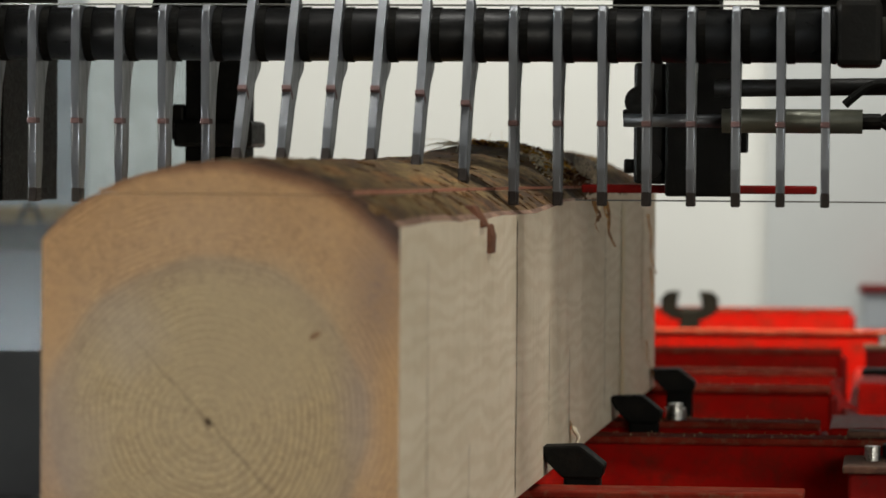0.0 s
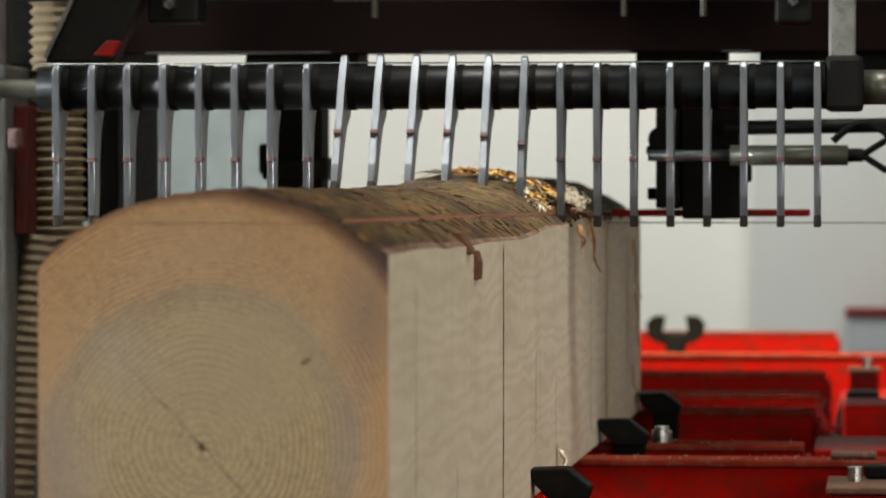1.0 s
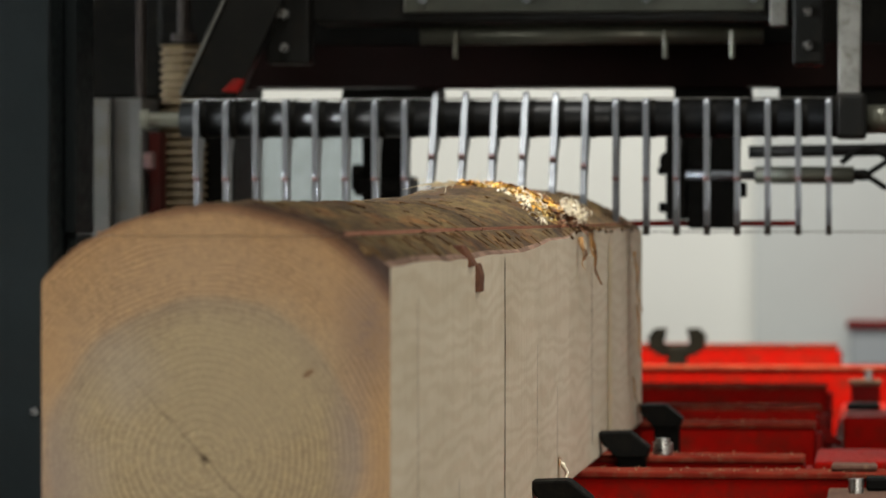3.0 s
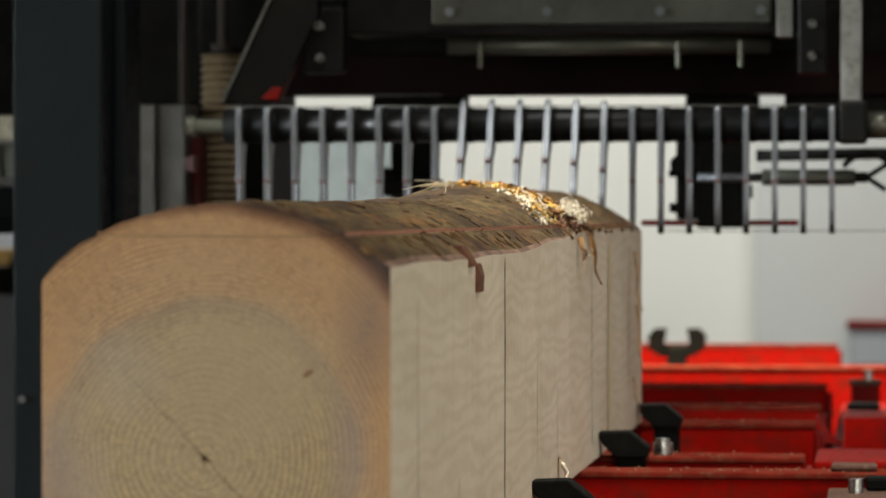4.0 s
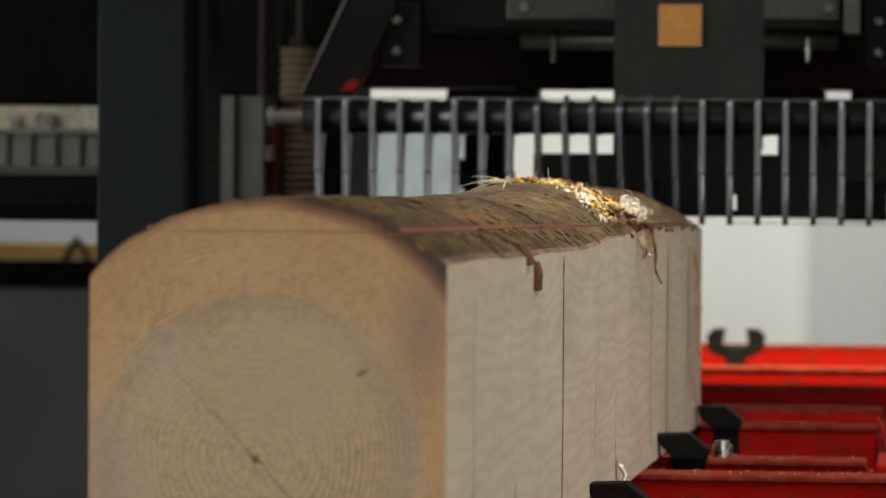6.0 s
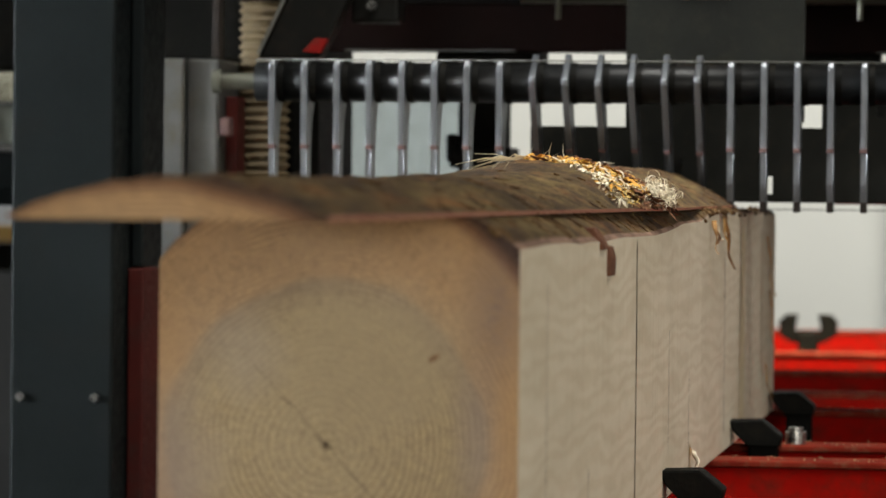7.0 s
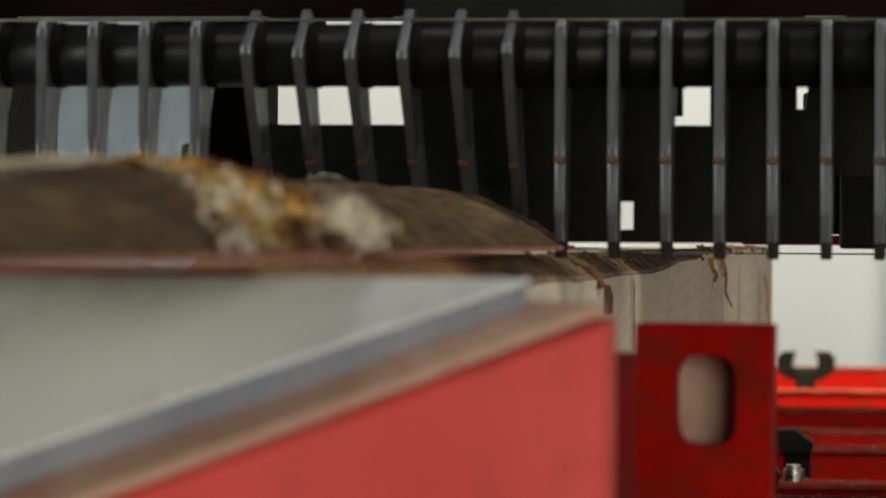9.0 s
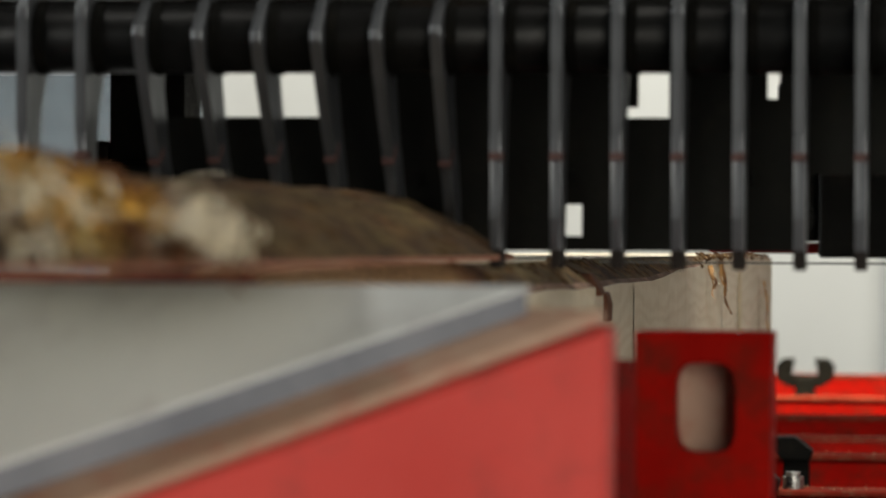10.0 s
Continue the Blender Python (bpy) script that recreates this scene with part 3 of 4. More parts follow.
    tagged(part("rough_bark", bm, M_SCALE, cant, "ragged bark scales"), kind="stuff")


def scale_flake(bm, y, ang, rnd, lift=0.0):
    """A thin ragged bark scale on the log's curve."""
    x, z = arc_point(y, ang)
    up = Vector((math.sin(ang), 0, math.cos(ang)))
    side = Vector((math.cos(ang), 0, -math.sin(ang)))
    along = Vector((0, 1, 0))
    c = Vector((x, y, z)) + up * (0.0002 + lift)
    ln, wd, th = rnd.uniform(0.010, 0.045), rnd.uniform(0.003, 0.013), rnd.uniform(0.0001, 0.0007)
    turn = rnd.uniform(-0.35, 0.35)
    u = along * math.cos(turn) + side * math.sin(turn)
    v = side * math.cos(turn) - along * math.sin(turn)
    n = 7
    top = []
    for k in range(n):
        a = k * math.tau / n
        r = rnd.uniform(0.65, 1.1)
        top.append(bm.verts.new(c + u * ln * r * math.cos(a) / 2 + v * wd * r * math.sin(a) + up * (th * rnd.uniform(0.5, 1.3) + (0.0012 if math.cos(a) < -0.5 else 0) * rnd.random() ** 3)))
    low = [bm.verts.new(t.co - up * (th + 0.004)) for t in top]
    bm.faces.new(top)
    for k in range(n):
        bm.faces.new((top[k], low[k], low[(k + 1) % n], top[(k + 1) % n]))


def add_scales(slab):
    rnd = random.Random(9)
    bm = bmesh.new()
    for i in range(200):
        y = rnd.uniform(0.01, LENGTH - 0.12)
        lo, hi = cut_angle(y, ZCUT + 0.004, -1), cut_angle(y, ZCUT + 0.004, 1)
        scale_flake(bm, y, lo + (hi - lo) * rnd.random() ** 0.7, rnd)
    tagged(part("rough_bark", bm, M_SCALE, slab, "ragged bark scales"), kind="stuff")
    # straw-like fibres strewn over the bark
    bm = bmesh.new()
    for i in range(7):
        y = rnd.uniform(1.0, 3.2)
        lo, hi = cut_angle(y, ZCUT + 0.004, -1), cut_angle(y, ZCUT + 0.004, 1)
        a = lo + (hi - lo) * rnd.random()
        x, z = arc_point(y, a)
        d = Vector((rnd.uniform(-1, 1), rnd.uniform(-1.4, 1.4), rnd.uniform(-0.1, 0.1))).normalized() * rnd.uniform(0.01, 0.06)
        q = Vector((x, y, z + 0.003))
        ribbon(bm, [q, q + d / 2 + Vector((0, 0, 0.003)), q + d], [0.0003] * 3, Vector((-d.y, d.x, 0.3)).normalized())
    tagged(part("fibres", bm, M_SHAVE, slab, "pale wood fibres"), kind="stuff")


def add_shavings(slab):
    """A torn scar over the bark, narrow on the crown and wide at the cut edge, with a heap of pale curls in one corner."""
    rnd = random.Random(21)

    def place(u, v):
        """u: from the crown to the cut edge; v: across the scar, -1 to 1."""
        y = 2.52 - 0.31 * u + v * (0.045 + 0.165 * u)
        ang = -0.12 + u * (cut_angle(y, ZCUT + 0.003, 1) + 0.12)
        x, z = arc_point(y, ang)
        return Vector((x, y, z)), Vector((math.sin(ang), 0, math.cos(ang)))

    def tufts(name, count, us, vs, lengths, width, lift, slope, mat, label):
        bm = bmesh.new()
        for i in range(count):
            q, up = place(min(rnd.uniform(*us), 0.99), max(-1.1, min(1.1, rnd.gauss(*vs))))
            way = Vector((rnd.uniform(-0.2, 0.6), rnd.gauss(slope, 0.7), rnd.uniform(-0.35, 0.05)))
            d = (way - up * way.dot(up) * 0.8).normalized()
            ln, hi = rnd.uniform(*lengths), rnd.uniform(0.2, 1.0) * lift
            w = width * rnd.uniform(0.5, 1.2)
            ribbon(bm, [q + up * 0.001, q + d * ln * 0.35 + up * hi, q + d * ln * 0.7 + up * hi * rnd.uniform(0.5, 1.3), q + d * ln + up * hi * rnd.uniform(0, 1.5)],
                   [w * 0.7, w, w * 0.8, w * 0.2], d.cross(up).normalized() * 0.8 + up * rnd.uniform(-0.5, 0.5))
        tagged(part(name, bm, mat, slab, label), kind="stuff")

    def curls(name, count, us, vs, heights, radii, width, mat, label):
        bm = bmesh.new()
        for i in range(count):
            q, up = place(min(rnd.uniform(*us), 0.985), max(-1.1, min(1.1, rnd.gauss(*vs))))
            q += up * (0.002 + rnd.random() ** 1.6 * heights)
            r, turns = rnd.uniform(*radii), rnd.uniform(0.3, 1.1)
            ax = Vector((rnd.uniform(-1, 1), rnd.uniform(-1, 1), rnd.uniform(-0.5, 0.5))).normalized()
            e1 = ax.orthogonal().normalized()
            e2 = ax.cross(e1)
            turn = rnd.uniform(0, math.tau)
            run = rnd.uniform(0.002, 0.014)
            pts = []
            for j in range(9):
                a = turn + j / 8 * turns * math.tau
                pts.append(q + (e1 * math.cos(a) + e2 * math.sin(a)) * r * (1 - 0.05 * j) + ax * run * j / 8)
            w = width * rnd.uniform(0.4, 1.2)
            ribbon(bm, pts, [w, w, w, w, w, w * 0.9, w * 0.8, w * 0.6, w * 0.2], ax)
        tagged(part(name, bm, mat, slab, label), kind="stuff")

    tufts("torn_bark", 400, (0.0, 1.0), (0.35, 0.42), (0.012, 0.045), 0.0050, 0.008, 0.3, M_TORN, "torn dark brown bark fibres")
    tufts("amber_bark", 300, (0.0, 0.9), (0.0, 0.42), (0.010, 0.034), 0.0032, 0.008, 0.2, M_AMBER, "amber inner bark shreds")
    tufts("golden_fibre", 190, (0.15, 0.95), (-0.4, 0.35), (0.012, 0.04), 0.0026, 0.006, 0.1, M_GOLD, "golden wood fibres")
    tufts("pale_strip", 65, (0.30, 0.90), (-0.85, 0.12), (0.015, 0.05), 0.0024, 0.006, -0.4, M_SHAVE, "pale wood strips")
    curls("pale_curl", 45, (0.6, 1.0), (-0.6, 0.25), 0.008, (0.003, 0.009), 0.0012, M_SHAVE, "pale frayed curls")
    curls("shavings", 210, (0.82, 1.02), (0.66, 0.24), 0.022, (0.003, 0.011), 0.0010, M_SHAVE, "heap of pale curled shavings")
    # long straws lying along the crown
    bm = bmesh.new()
    for i in range(15):
        y = rnd.uniform(2.25, 2.55)
        x, z = arc_point(y, -0.10 + rnd.gauss(0, 0.02))
        q = Vector((x, y, z + 0.003))
        d = Vector((rnd.gauss(-0.03, 0.05), -1, rnd.gauss(-0.05, 0.03))).normalized() * rnd.uniform(0.12, 0.40)
        x2, z2 = arc_point(y + d.y, math.atan2(q.x + d.x - BARK_X, q.z - PITH[1]))
        end = Vector((q.x + d.x, y + d.y, max(z2 + 0.002, q.z + d.z)))
        ribbon(bm, [q, (q + end) / 2 + Vector((0, 0, rnd.uniform(0.003, 0.008))), end], [0.0010, 0.0014, 0.0005], Vector((0.6, 0.2, 0.8)).normalized())
    for i in range(7):
        q, up = place(rnd.uniform(0, 0.5), rnd.uniform(-0.8, 0.8))
        d = Vector((rnd.uniform(-0.5, 0.5), rnd.uniform(-0.6, 0.4), rnd.uniform(0.4, 1))).normalized() * rnd.uniform(0.015, 0.03)
        ribbon(bm, [q, q + d * 0.5, q + d + Vector((0.004, 0, -0.002))], [0.0004, 0.0004, 0.0001], Vector((0.8, 0.6, 0)))
    tagged(part("splinters", bm, M_SHAVE, slab, "long pale splinters"), kind="stuff")


def build_cant():
    cant = empty("cant", "squared pine log with sawn sides and bark shoulders on the bed", "log")
    secs = []
    for y in YS:
        xr, xl = right_x(y), -0.347
        aL, aR = side_angle(y, xl, -1), side_angle(y, xr, 1)
        cL, cR = cut_angle(y, ZCUT - 0.0006, -1), cut_angle(y, ZCUT - 0.0006, 1)
        ring = [(xl, ZBED), (xl, ZBED + 0.1)]
        left = [arc_point(y, aL + (cL - aL) * i / 8) for i in range(9)]
        rite = [arc_point(y, cR + (aR - cR) * i / 12) for i in range(13)]
        left = [(max(a, xl), min(b, ZCUT - 0.0006)) for a, b in left]
        rite = [(min(a, xr), min(b, ZCUT - 0.0006)) for a, b in rite]
        ring += left + rite + [(xr, 1.1), (xr, ZBED)]
        secs.append([(a, y, b) for a, b in ring])
    part("sawn_body", loft(secs, [0, 1, 10, 23, 24, 25]), M_WOOD, cant, "pale sawn faces")
    part("bark_edge", loft(secs, range(2, 10), True), M_BARK, cant, "dark bark left on one shoulder")
    part("bark_edge", loft(secs, range(11, 21), True), M_BARK, cant, "dark bark left on one shoulder")
    part("bark_margin", loft(secs, range(21, 23), True), M_MARGIN, cant, "pinkish frayed inner bark")
    for s in (secs[0], secs[-1]):
        part("end_grain", end_face(s), M_END, cant, "rough ringed end grain")
    add_marks(cant)
    return cant


def build_slab():
    slab = empty("slab", "thin bark-covered slab sawn off the top of the log", "slab")
    secs, n = [], 36
    for y in YS[:-3]:
        cL, cR = cut_angle(y, ZCUT, -1), cut_angle(y, ZCUT, 1)
        arc = [arc_point(y, cL + (cR - cL) * i / n) for i in range(n + 1)]
        # ragged bark scales
        ring = []
        for i, (a, b) in enumerate(arc):
            e = 0.0035 * noise.noise(Vector((a * 60, y * 22, 3))) + 0.004 * max(0, noise.noise(Vector((a * 25, y * 9, 7))))
            e *= min(1, i / 3, (n - i) / 3)
            ring.append((a, max(b + e, ZCUT + 0.0038)))
        ring += [(arc[-1][0] - 0.001, ZCUT), (arc[0][0] + 0.001, ZCUT)]
        secs.append([(a, y, b) for a, b in ring])
    part("bark", loft(secs, range(n), True), M_BARK, slab, "brown furrowed bark")
    part("bark_rim", loft(secs, [n], False), M_INNER, slab, "pink inner bark")
    part("bark_rim", loft(secs, [n + 2], False), M_INNER, slab, "pink inner bark")
    part("sawn_face", loft(secs, [n + 1], False), M_WOOD, slab, "pale sawn underside")
    for s in (secs[0], secs[-1]):
        part("end_grain", end_face(s), M_END, slab)
    add_shavings(slab)
    add_scales(slab)
    return slab


CANT, SLAB = build_cant(), build_slab()


# ---- the moving saw head ----
PITCH, AXIS_Z = 0.0548, 1.470
HEAD = empty("sawmill_gantry", "black travelling sawmill head with a comb of hanging steel fingers", "sawmill")


def finger_mesh():
    # side outline in (y, z) about the pivot: hooked head, shank, kinked lower half
    side = [(-0.043, 0.028), (-0.037, 0.0355), (0.035, 0.0350), (0.042, 0.020), (0.040, -0.028), (0.012, -0.062), (0.002, -0.106), (0.005, -0.112), (0.000, -0.165), (-0.006, -0.196),
            (-0.036, -0.196), (-0.040, -0.165), (-0.038, -0.112), (-0.043, -0.107), (-0.043, -0.085), (-0.045, -0.02), (-0.044, 0.014)]
    return prism(side, "x", -0.0052, 0.0052, bevel=0.0020)


FINGERS = []


def build_comb():
    part("comb_bar", rods(((-0.80, 0, AXIS_Z), (0.43, 0, AXIS_Z), 0.033), seg=32), M_BAR, HEAD, "dark oiled steel bar", smooth=True)
    for i in range(1, 23):
        x = (i - 15) * PITCH
        part("spacer_ring", rods(((x + 0.007, 0, AXIS_Z), (x + 0.017, 0, AXIS_Z), 0.0345), seg=32), M_BLACK, HEAD, "black spacer ring")
    part("bar_end", rods(((-0.86, 0, AXIS_Z), (-0.80, 0, AXIS_Z), 0.014), ((-0.875, 0, AXIS_Z), (-0.86, 0, AXIS_Z), 0.020)), M_OLIVE, HEAD)
    part("keeper_wire", rods(((-0.80, -0.012, AXIS_Z + 0.0366), (0.40, -0.012, AXIS_Z + 0.0366), 0.0013), seg=8), M_ARM, HEAD, "thin steel keeper wire", smooth=True)
    base = None
    for i in range(1, 23):
        x = (i - 15) * PITCH
        if base is None:
            f = part("finger", finger_mesh(), M_STEEL, HEAD, "bright flat steel finger")
            w = part("weld", boxes((-0.0058, 0.0058, -0.0445, -0.02, -0.113, -0.106), bevel=0.001), M_RUST, f, "rust-red weld")
            t = part("tip", boxes((-0.0055, 0.0055, -0.0375, -0.005, -0.211, -0.193), bevel=0.002), M_TIP, f, "dark worn tip")
            base = f
        else:
            f = new("finger", base.data)
            f["label"] = base["label"]
            f.parent = HEAD
            for ch in base.children:
                o = new(ch.name.split(".")[0], ch.data)
                o.parent = f
                if "label" in ch:
                    o["label"] = ch["label"]
        f.location = (x, 0, AXIS_Z)
        FINGERS.append(f)


build_comb()


def build_head():
    P = lambda name, bm, mat, label="", smooth=False: part(name, bm, mat, HEAD, label, smooth)
    # rear housing with the openings left free under it
    P("rear_housing", boxes((-1.0, 0.75, 0.85, 1.95, 1.632, 2.35), bevel=0.012), M_BLACK, "black rear housing")
    P("housing_lip", boxes((-0.84, 0.55, 0.80, 0.848, 1.550, 1.640), bevel=0.004), M_LIP, "near-black brown lower edge")
    P("hanger", prism([(-0.60, 1.64), (-0.42, 1.64), (-0.42, 1.495), (-0.62, 1.495), (-0.62, 1.53)], "y", 0.86, 1.0, 0.004), M_BLACK)
    P("hanger", prism([(0.060, 1.64), (0.215, 1.64), (0.215, 1.48), (0.085, 1.48), (0.060, 1.52)], "y", 0.86, 1.0, 0.004), M_BLACK)
    P("hanger", boxes((0.272, 0.60, 0.86, 1.0, 1.49, 1.64)), M_BLACK)
    P("rear_post", boxes((-0.60, -0.51, 1.05, 1.15, 1.05, 1.56)), M_BLACK)
    P("rear_clamp", boxes((-0.615, -0.495, 1.03, 1.17, 1.335, 1.375), (-0.625, -0.602, 1.06, 1.14, 1.345, 1.40), bevel=0.006), M_DARK)
    P("end_frame", boxes((-0.90, -0.848, 0.9, 1.3, 1.252, 1.6)), M_BLACK)
    P("back_panel", boxes((-1.02, -0.868, 1.31, 1.34, 1.26, 1.6)), M_BLACK)
    P("guard_sheet", boxes((-1.25, -0.675, 1.99, 2.0, 0.98, 1.515), bevel=0.002), M_POLY, "hazy clear guard sheet")
    # front crossbeam, plate and drive shaft
    P("crossbeam", boxes((-0.62, 0.34, 0.42, 0.62, 1.665, 2.25), bevel=0.008), M_DARK, "dark steel crossbeam")
    P("cover_plate", boxes((-0.437, 0.255, 0.40, 0.418, 1.684, 1.79), bevel=0.003), M_PLATEOLIVE, "olive steel cover plate")
    for x in (-0.40, -0.20, 0.03, 0.235):
        P("bolt", rods(((x, 0.40, 1.71), (x, 0.388, 1.71), 0.010), seg=6), M_STEEL)
    for x in (-0.518, -0.39, -0.25, 0.10):
        P("bolt", rods(((x, 0.42, 1.765), (x, 0.386, 1.765), 0.013), seg=6), M_CHROME, "bright bolt head")
    P("drive_shaft", rods(((-0.42, 0.55, 1.648), (0.25, 0.55, 1.648), 0.020)), M_OLIVE, "dark drive shaft", smooth=True)
    for x in (-0.35, 0.06, 0.19):
        P("shaft_pin", rods(((x, 0.53, 1.655), (x, 0.53, 1.600), 0.0055)), M_OLIVE)
    P("bracket", boxes((-0.70, -0.615, 0.36, 0.44, 1.585, 1.72), bevel=0.006), M_DARK)
    for z in (1.616, 1.680):
        P("bolt", rods(((-0.662, 0.36, z), (-0.662, 0.348, z), 0.010), seg=6), M_CHROME)
        P("bolt", rods(((0.339, 0.36, z), (0.339, 0.348, z), 0.009), seg=6), M_CHROME)
    P("bracket", boxes((0.31, 0.37, 0.36, 0.44, 1.58, 1.74), bevel=0.006), M_DARK)
    P("grey_block", boxes((0.267, 0.300, 0.36, 0.42, 1.654, 1.80)), M_ARM, "light grey block")
    P("side_arm", prism([(-0.03, 1.48), (0.02, 1.45), (0.07, 1.49), (0.10, 1.62), (0.10, 1.95), (0.02, 1.95), (0.0, 1.66)], "x", 0.400, 0.440, 0.004), M_ARM, "worn grey arm")
    P("arm_boss", boxes((0.395, 0.452, -0.04, 0.05, 1.432, 1.515), bevel=0.008), M_DARK)
    P("hub", rods(((0.452, 0, 1.468), (0.50, 0, 1.468), 0.026), ((0.50, 0, 1.468), (0.515, 0, 1.468), 0.015)), M_OLIVE, "greasy steel hub", smooth=True)
    # sloping arm at the far end of the bar
    P("sloping_arm", prism([(-0.855, 1.52), (-0.745, 1.52), (-0.66, 1.70), (-0.66, 1.80), (-0.72, 1.80)], "y", 0.30, 0.36, 0.004), M_DARK)
    P("red_edge", prism([(-0.772, 1.530), (-0.740, 1.528), (-0.726, 1.552), (-0.748, 1.554)], "y", 0.27, 0.295, 0.002), M_DRED, "red painted edge")
    P("arm_edge", prism([(-0.856, 1.528), (-0.852, 1.524), (-0.722, 1.80), (-0.728, 1.80)], "y", 0.292, 0.299), M_ARM, "worn bright edge")
    P("rim_strip", boxes((-0.78, -0.46, 0.79, 0.798, 1.5505, 1.5535), (-0.30, 0.055, 0.79, 0.798, 1.5505, 1.5535), (0.21, 0.26, 0.79, 0.798, 1.5505, 1.5535), bevel=0.001), M_GALV, "bare metal rim")
    P("tag", boxes((0.125, 0.150, 0.84, 0.8485, 1.575, 1.60), bevel=0.001), M_GREEN, "small green tag")
    P("saw_blade", boxes((0.02, 1.10, 0.705, 0.735, 1.2605, 1.2625), bevel=0), M_ARM, "thin band saw blade")
    # columns and side covers
    P("column", boxes((-1.235, -1.055, 0.05, 0.30, 0.12, 3.0), bevel=0.006), M_COLUMN, "graphite painted square column")
    P("column_cover", boxes((-1.052, -1.030, 0.16, 0.34, 1.26, 3.0), bevel=0.004), M_COLUMN, "dark sheet cover")
    P("red_cover", boxes((-1.052, -1.024, 0.15, 0.34, 0.4, 1.15), bevel=0.004), M_REDCOVER, "dark red sheet cover")
    P("cover_gap", boxes((-1.050, -1.030, 0.17, 0.33, 1.152, 1.258), bevel=0.004), M_COLUMN)
    P("side_box", boxes((-1.165, -1.045, 0.58, 0.80, 0.55, 1.527), (-1.042, -0.984, 0.60, 0.80, 0.55, 1.527), bevel=0.004), M_GALV, "grey sheet metal box")
    P("upper_box", boxes((-1.16, -0.86, 0.86, 1.2, 1.535, 2.6), bevel=0.005), M_BLACK)
    P("upper_strip", boxes((-1.000, -0.986, 0.62, 0.66, 1.529, 2.5), bevel=0.002), M_TIP, "worn sheet edge")
    P("red_stay", boxes((-0.982, -0.960, 0.66, 0.74, 1.24, 1.46)), M_REDCOVER, "dark red stay")
    # ribbed hose that hangs below the bellows
    bm, top, low = bmesh.new(), Vector((-0.950, 0.72, 1.24)), Vector((-1.02, 0.70, 0.55))
    axis = (low - top).normalized()
    u, v = axis.orthogonal().normalized(), axis.cross(axis.orthogonal().normalized())
    rings = []
    for k in range(81):
        c, r = top.lerp(low, k / 80), (0.030 + 0.012 * k / 80) * (1.0 if k % 2 else 0.88)
        rings.append([bm.verts.new(c + (u * math.cos(a * math.tau / 20) + v * math.sin(a * math.tau / 20)) * r) for a in range(20)])
    for a, b in zip(rings, rings[1:]):
        for i in range(20):
            bm.faces.new((a[i], a[(i + 1) % 20], b[(i + 1) % 20], b[i]))
    bm.faces.new(rings[0])
    bm.faces.new(rings[-1])
    P("dust_hose", bm, M_HOSE, "brown ribbed dust hose")
    P("lamp_body", boxes((-0.982, -0.962, 0.60, 0.64, 1.385, 1.420), bevel=0.005), M_RUST, "red warning lens")
    for x in (-1.215, -1.085):
        P("bolt", rods(((x, 0.05, 0.93), (x, 0.038, 0.93), 0.008), seg=6), M_CHROME)
    # pleated bellows round the lift spindles
    for x, z0 in ((-0.935, 1.02), (-1.09, 1.0)):
        prof = []
        z = z0
        y = 0.80 if x > -1 else 1.25
        k = 0
        while z < 1.648:
            prof.append((0.050 if k % 2 else 0.041, z))
            z += 0.0085
            k += 1
        bm = bmesh.new()
        rings = []
        for r, zz in prof:
            rings.append([bm.verts.new((x + r * math.cos(a * math.tau / 24), y + r * math.sin(a * math.tau / 24), zz)) for a in range(24)])
        for a, b in zip(rings, rings[1:]):
            for i in range(24):
                bm.faces.new((a[i], a[(i + 1) % 24], b[(i + 1) % 24], b[i]))
        bm.faces.new(rings[0])
        bm.faces.new(rings[-1])
        P("bellows", bm, M_HOSE, "dusty brown pleated bellows")
        P("spindle", rods(((x, y, 1.648), (x, y, 1.664), 0.026), ((x, y, 1.664), (x, y, 2.5), 0.012)), M_TIP, "chrome spindle", smooth=False)
    # side table of the head with a steel roller
    P("ribbed_panel", boxes((-2.4, -1.50, 1.56, 1.60, 1.38, 1.463), bevel=0.004), M_DRUM, "grey-green ribbed panel")
    for k in range(15):
        P("rib", boxes((-2.38 + 0.06 * k, -2.368 + 0.06 * k, 1.545, 1.562, 1.384, 1.460), bevel=0.002), M_DRUM)
    P("panel_ledge", boxes((-2.4, -1.50, 1.52, 1.60, 1.364, 1.379), bevel=0.003), M_GALV, "bare metal ledge")
    P("lower_casing", prism([(1.535, 1.363), (1.60, 1.363), (1.60, 1.25), (1.56, 1.25), (1.54, 1.29)], "x", -2.4, -1.50, 0.004), M_COLUMN, "dark graphite casing")
    P("side_channel", boxes((-2.4, -1.50, 1.48, 1.60, 1.465, 1.528), bevel=0.008), M_CHANNEL, "worn pale channel")
    P("channel_bolt", rods(((-1.66, 1.48, 1.485), (-1.66, 1.455, 1.485), 0.024)), M_CHROME)
    P("channel_bolt", rods(((-1.73, 1.48, 1.485), (-1.73, 1.46, 1.485), 0.014)), M_CHROME)
    P("side_hood", boxes((-2.4, -1.50, 1.50, 2.0, 1.53, 2.6), bevel=0.01), M_BLACK)
    # cylinder with a forked end beside the guide
    P("cylinder", rods(((0.235, 0.5, 1.372), (0.425, 0.5, 1.372), 0.0165), seg=24), M_OLIVE, "grey hydraulic cylinder", smooth=True)
    P("cylinder_rod", rods(((0.10, 0.52, 1.372), (0.235, 0.52, 1.372), 0.009)), M_STEEL, "", True)
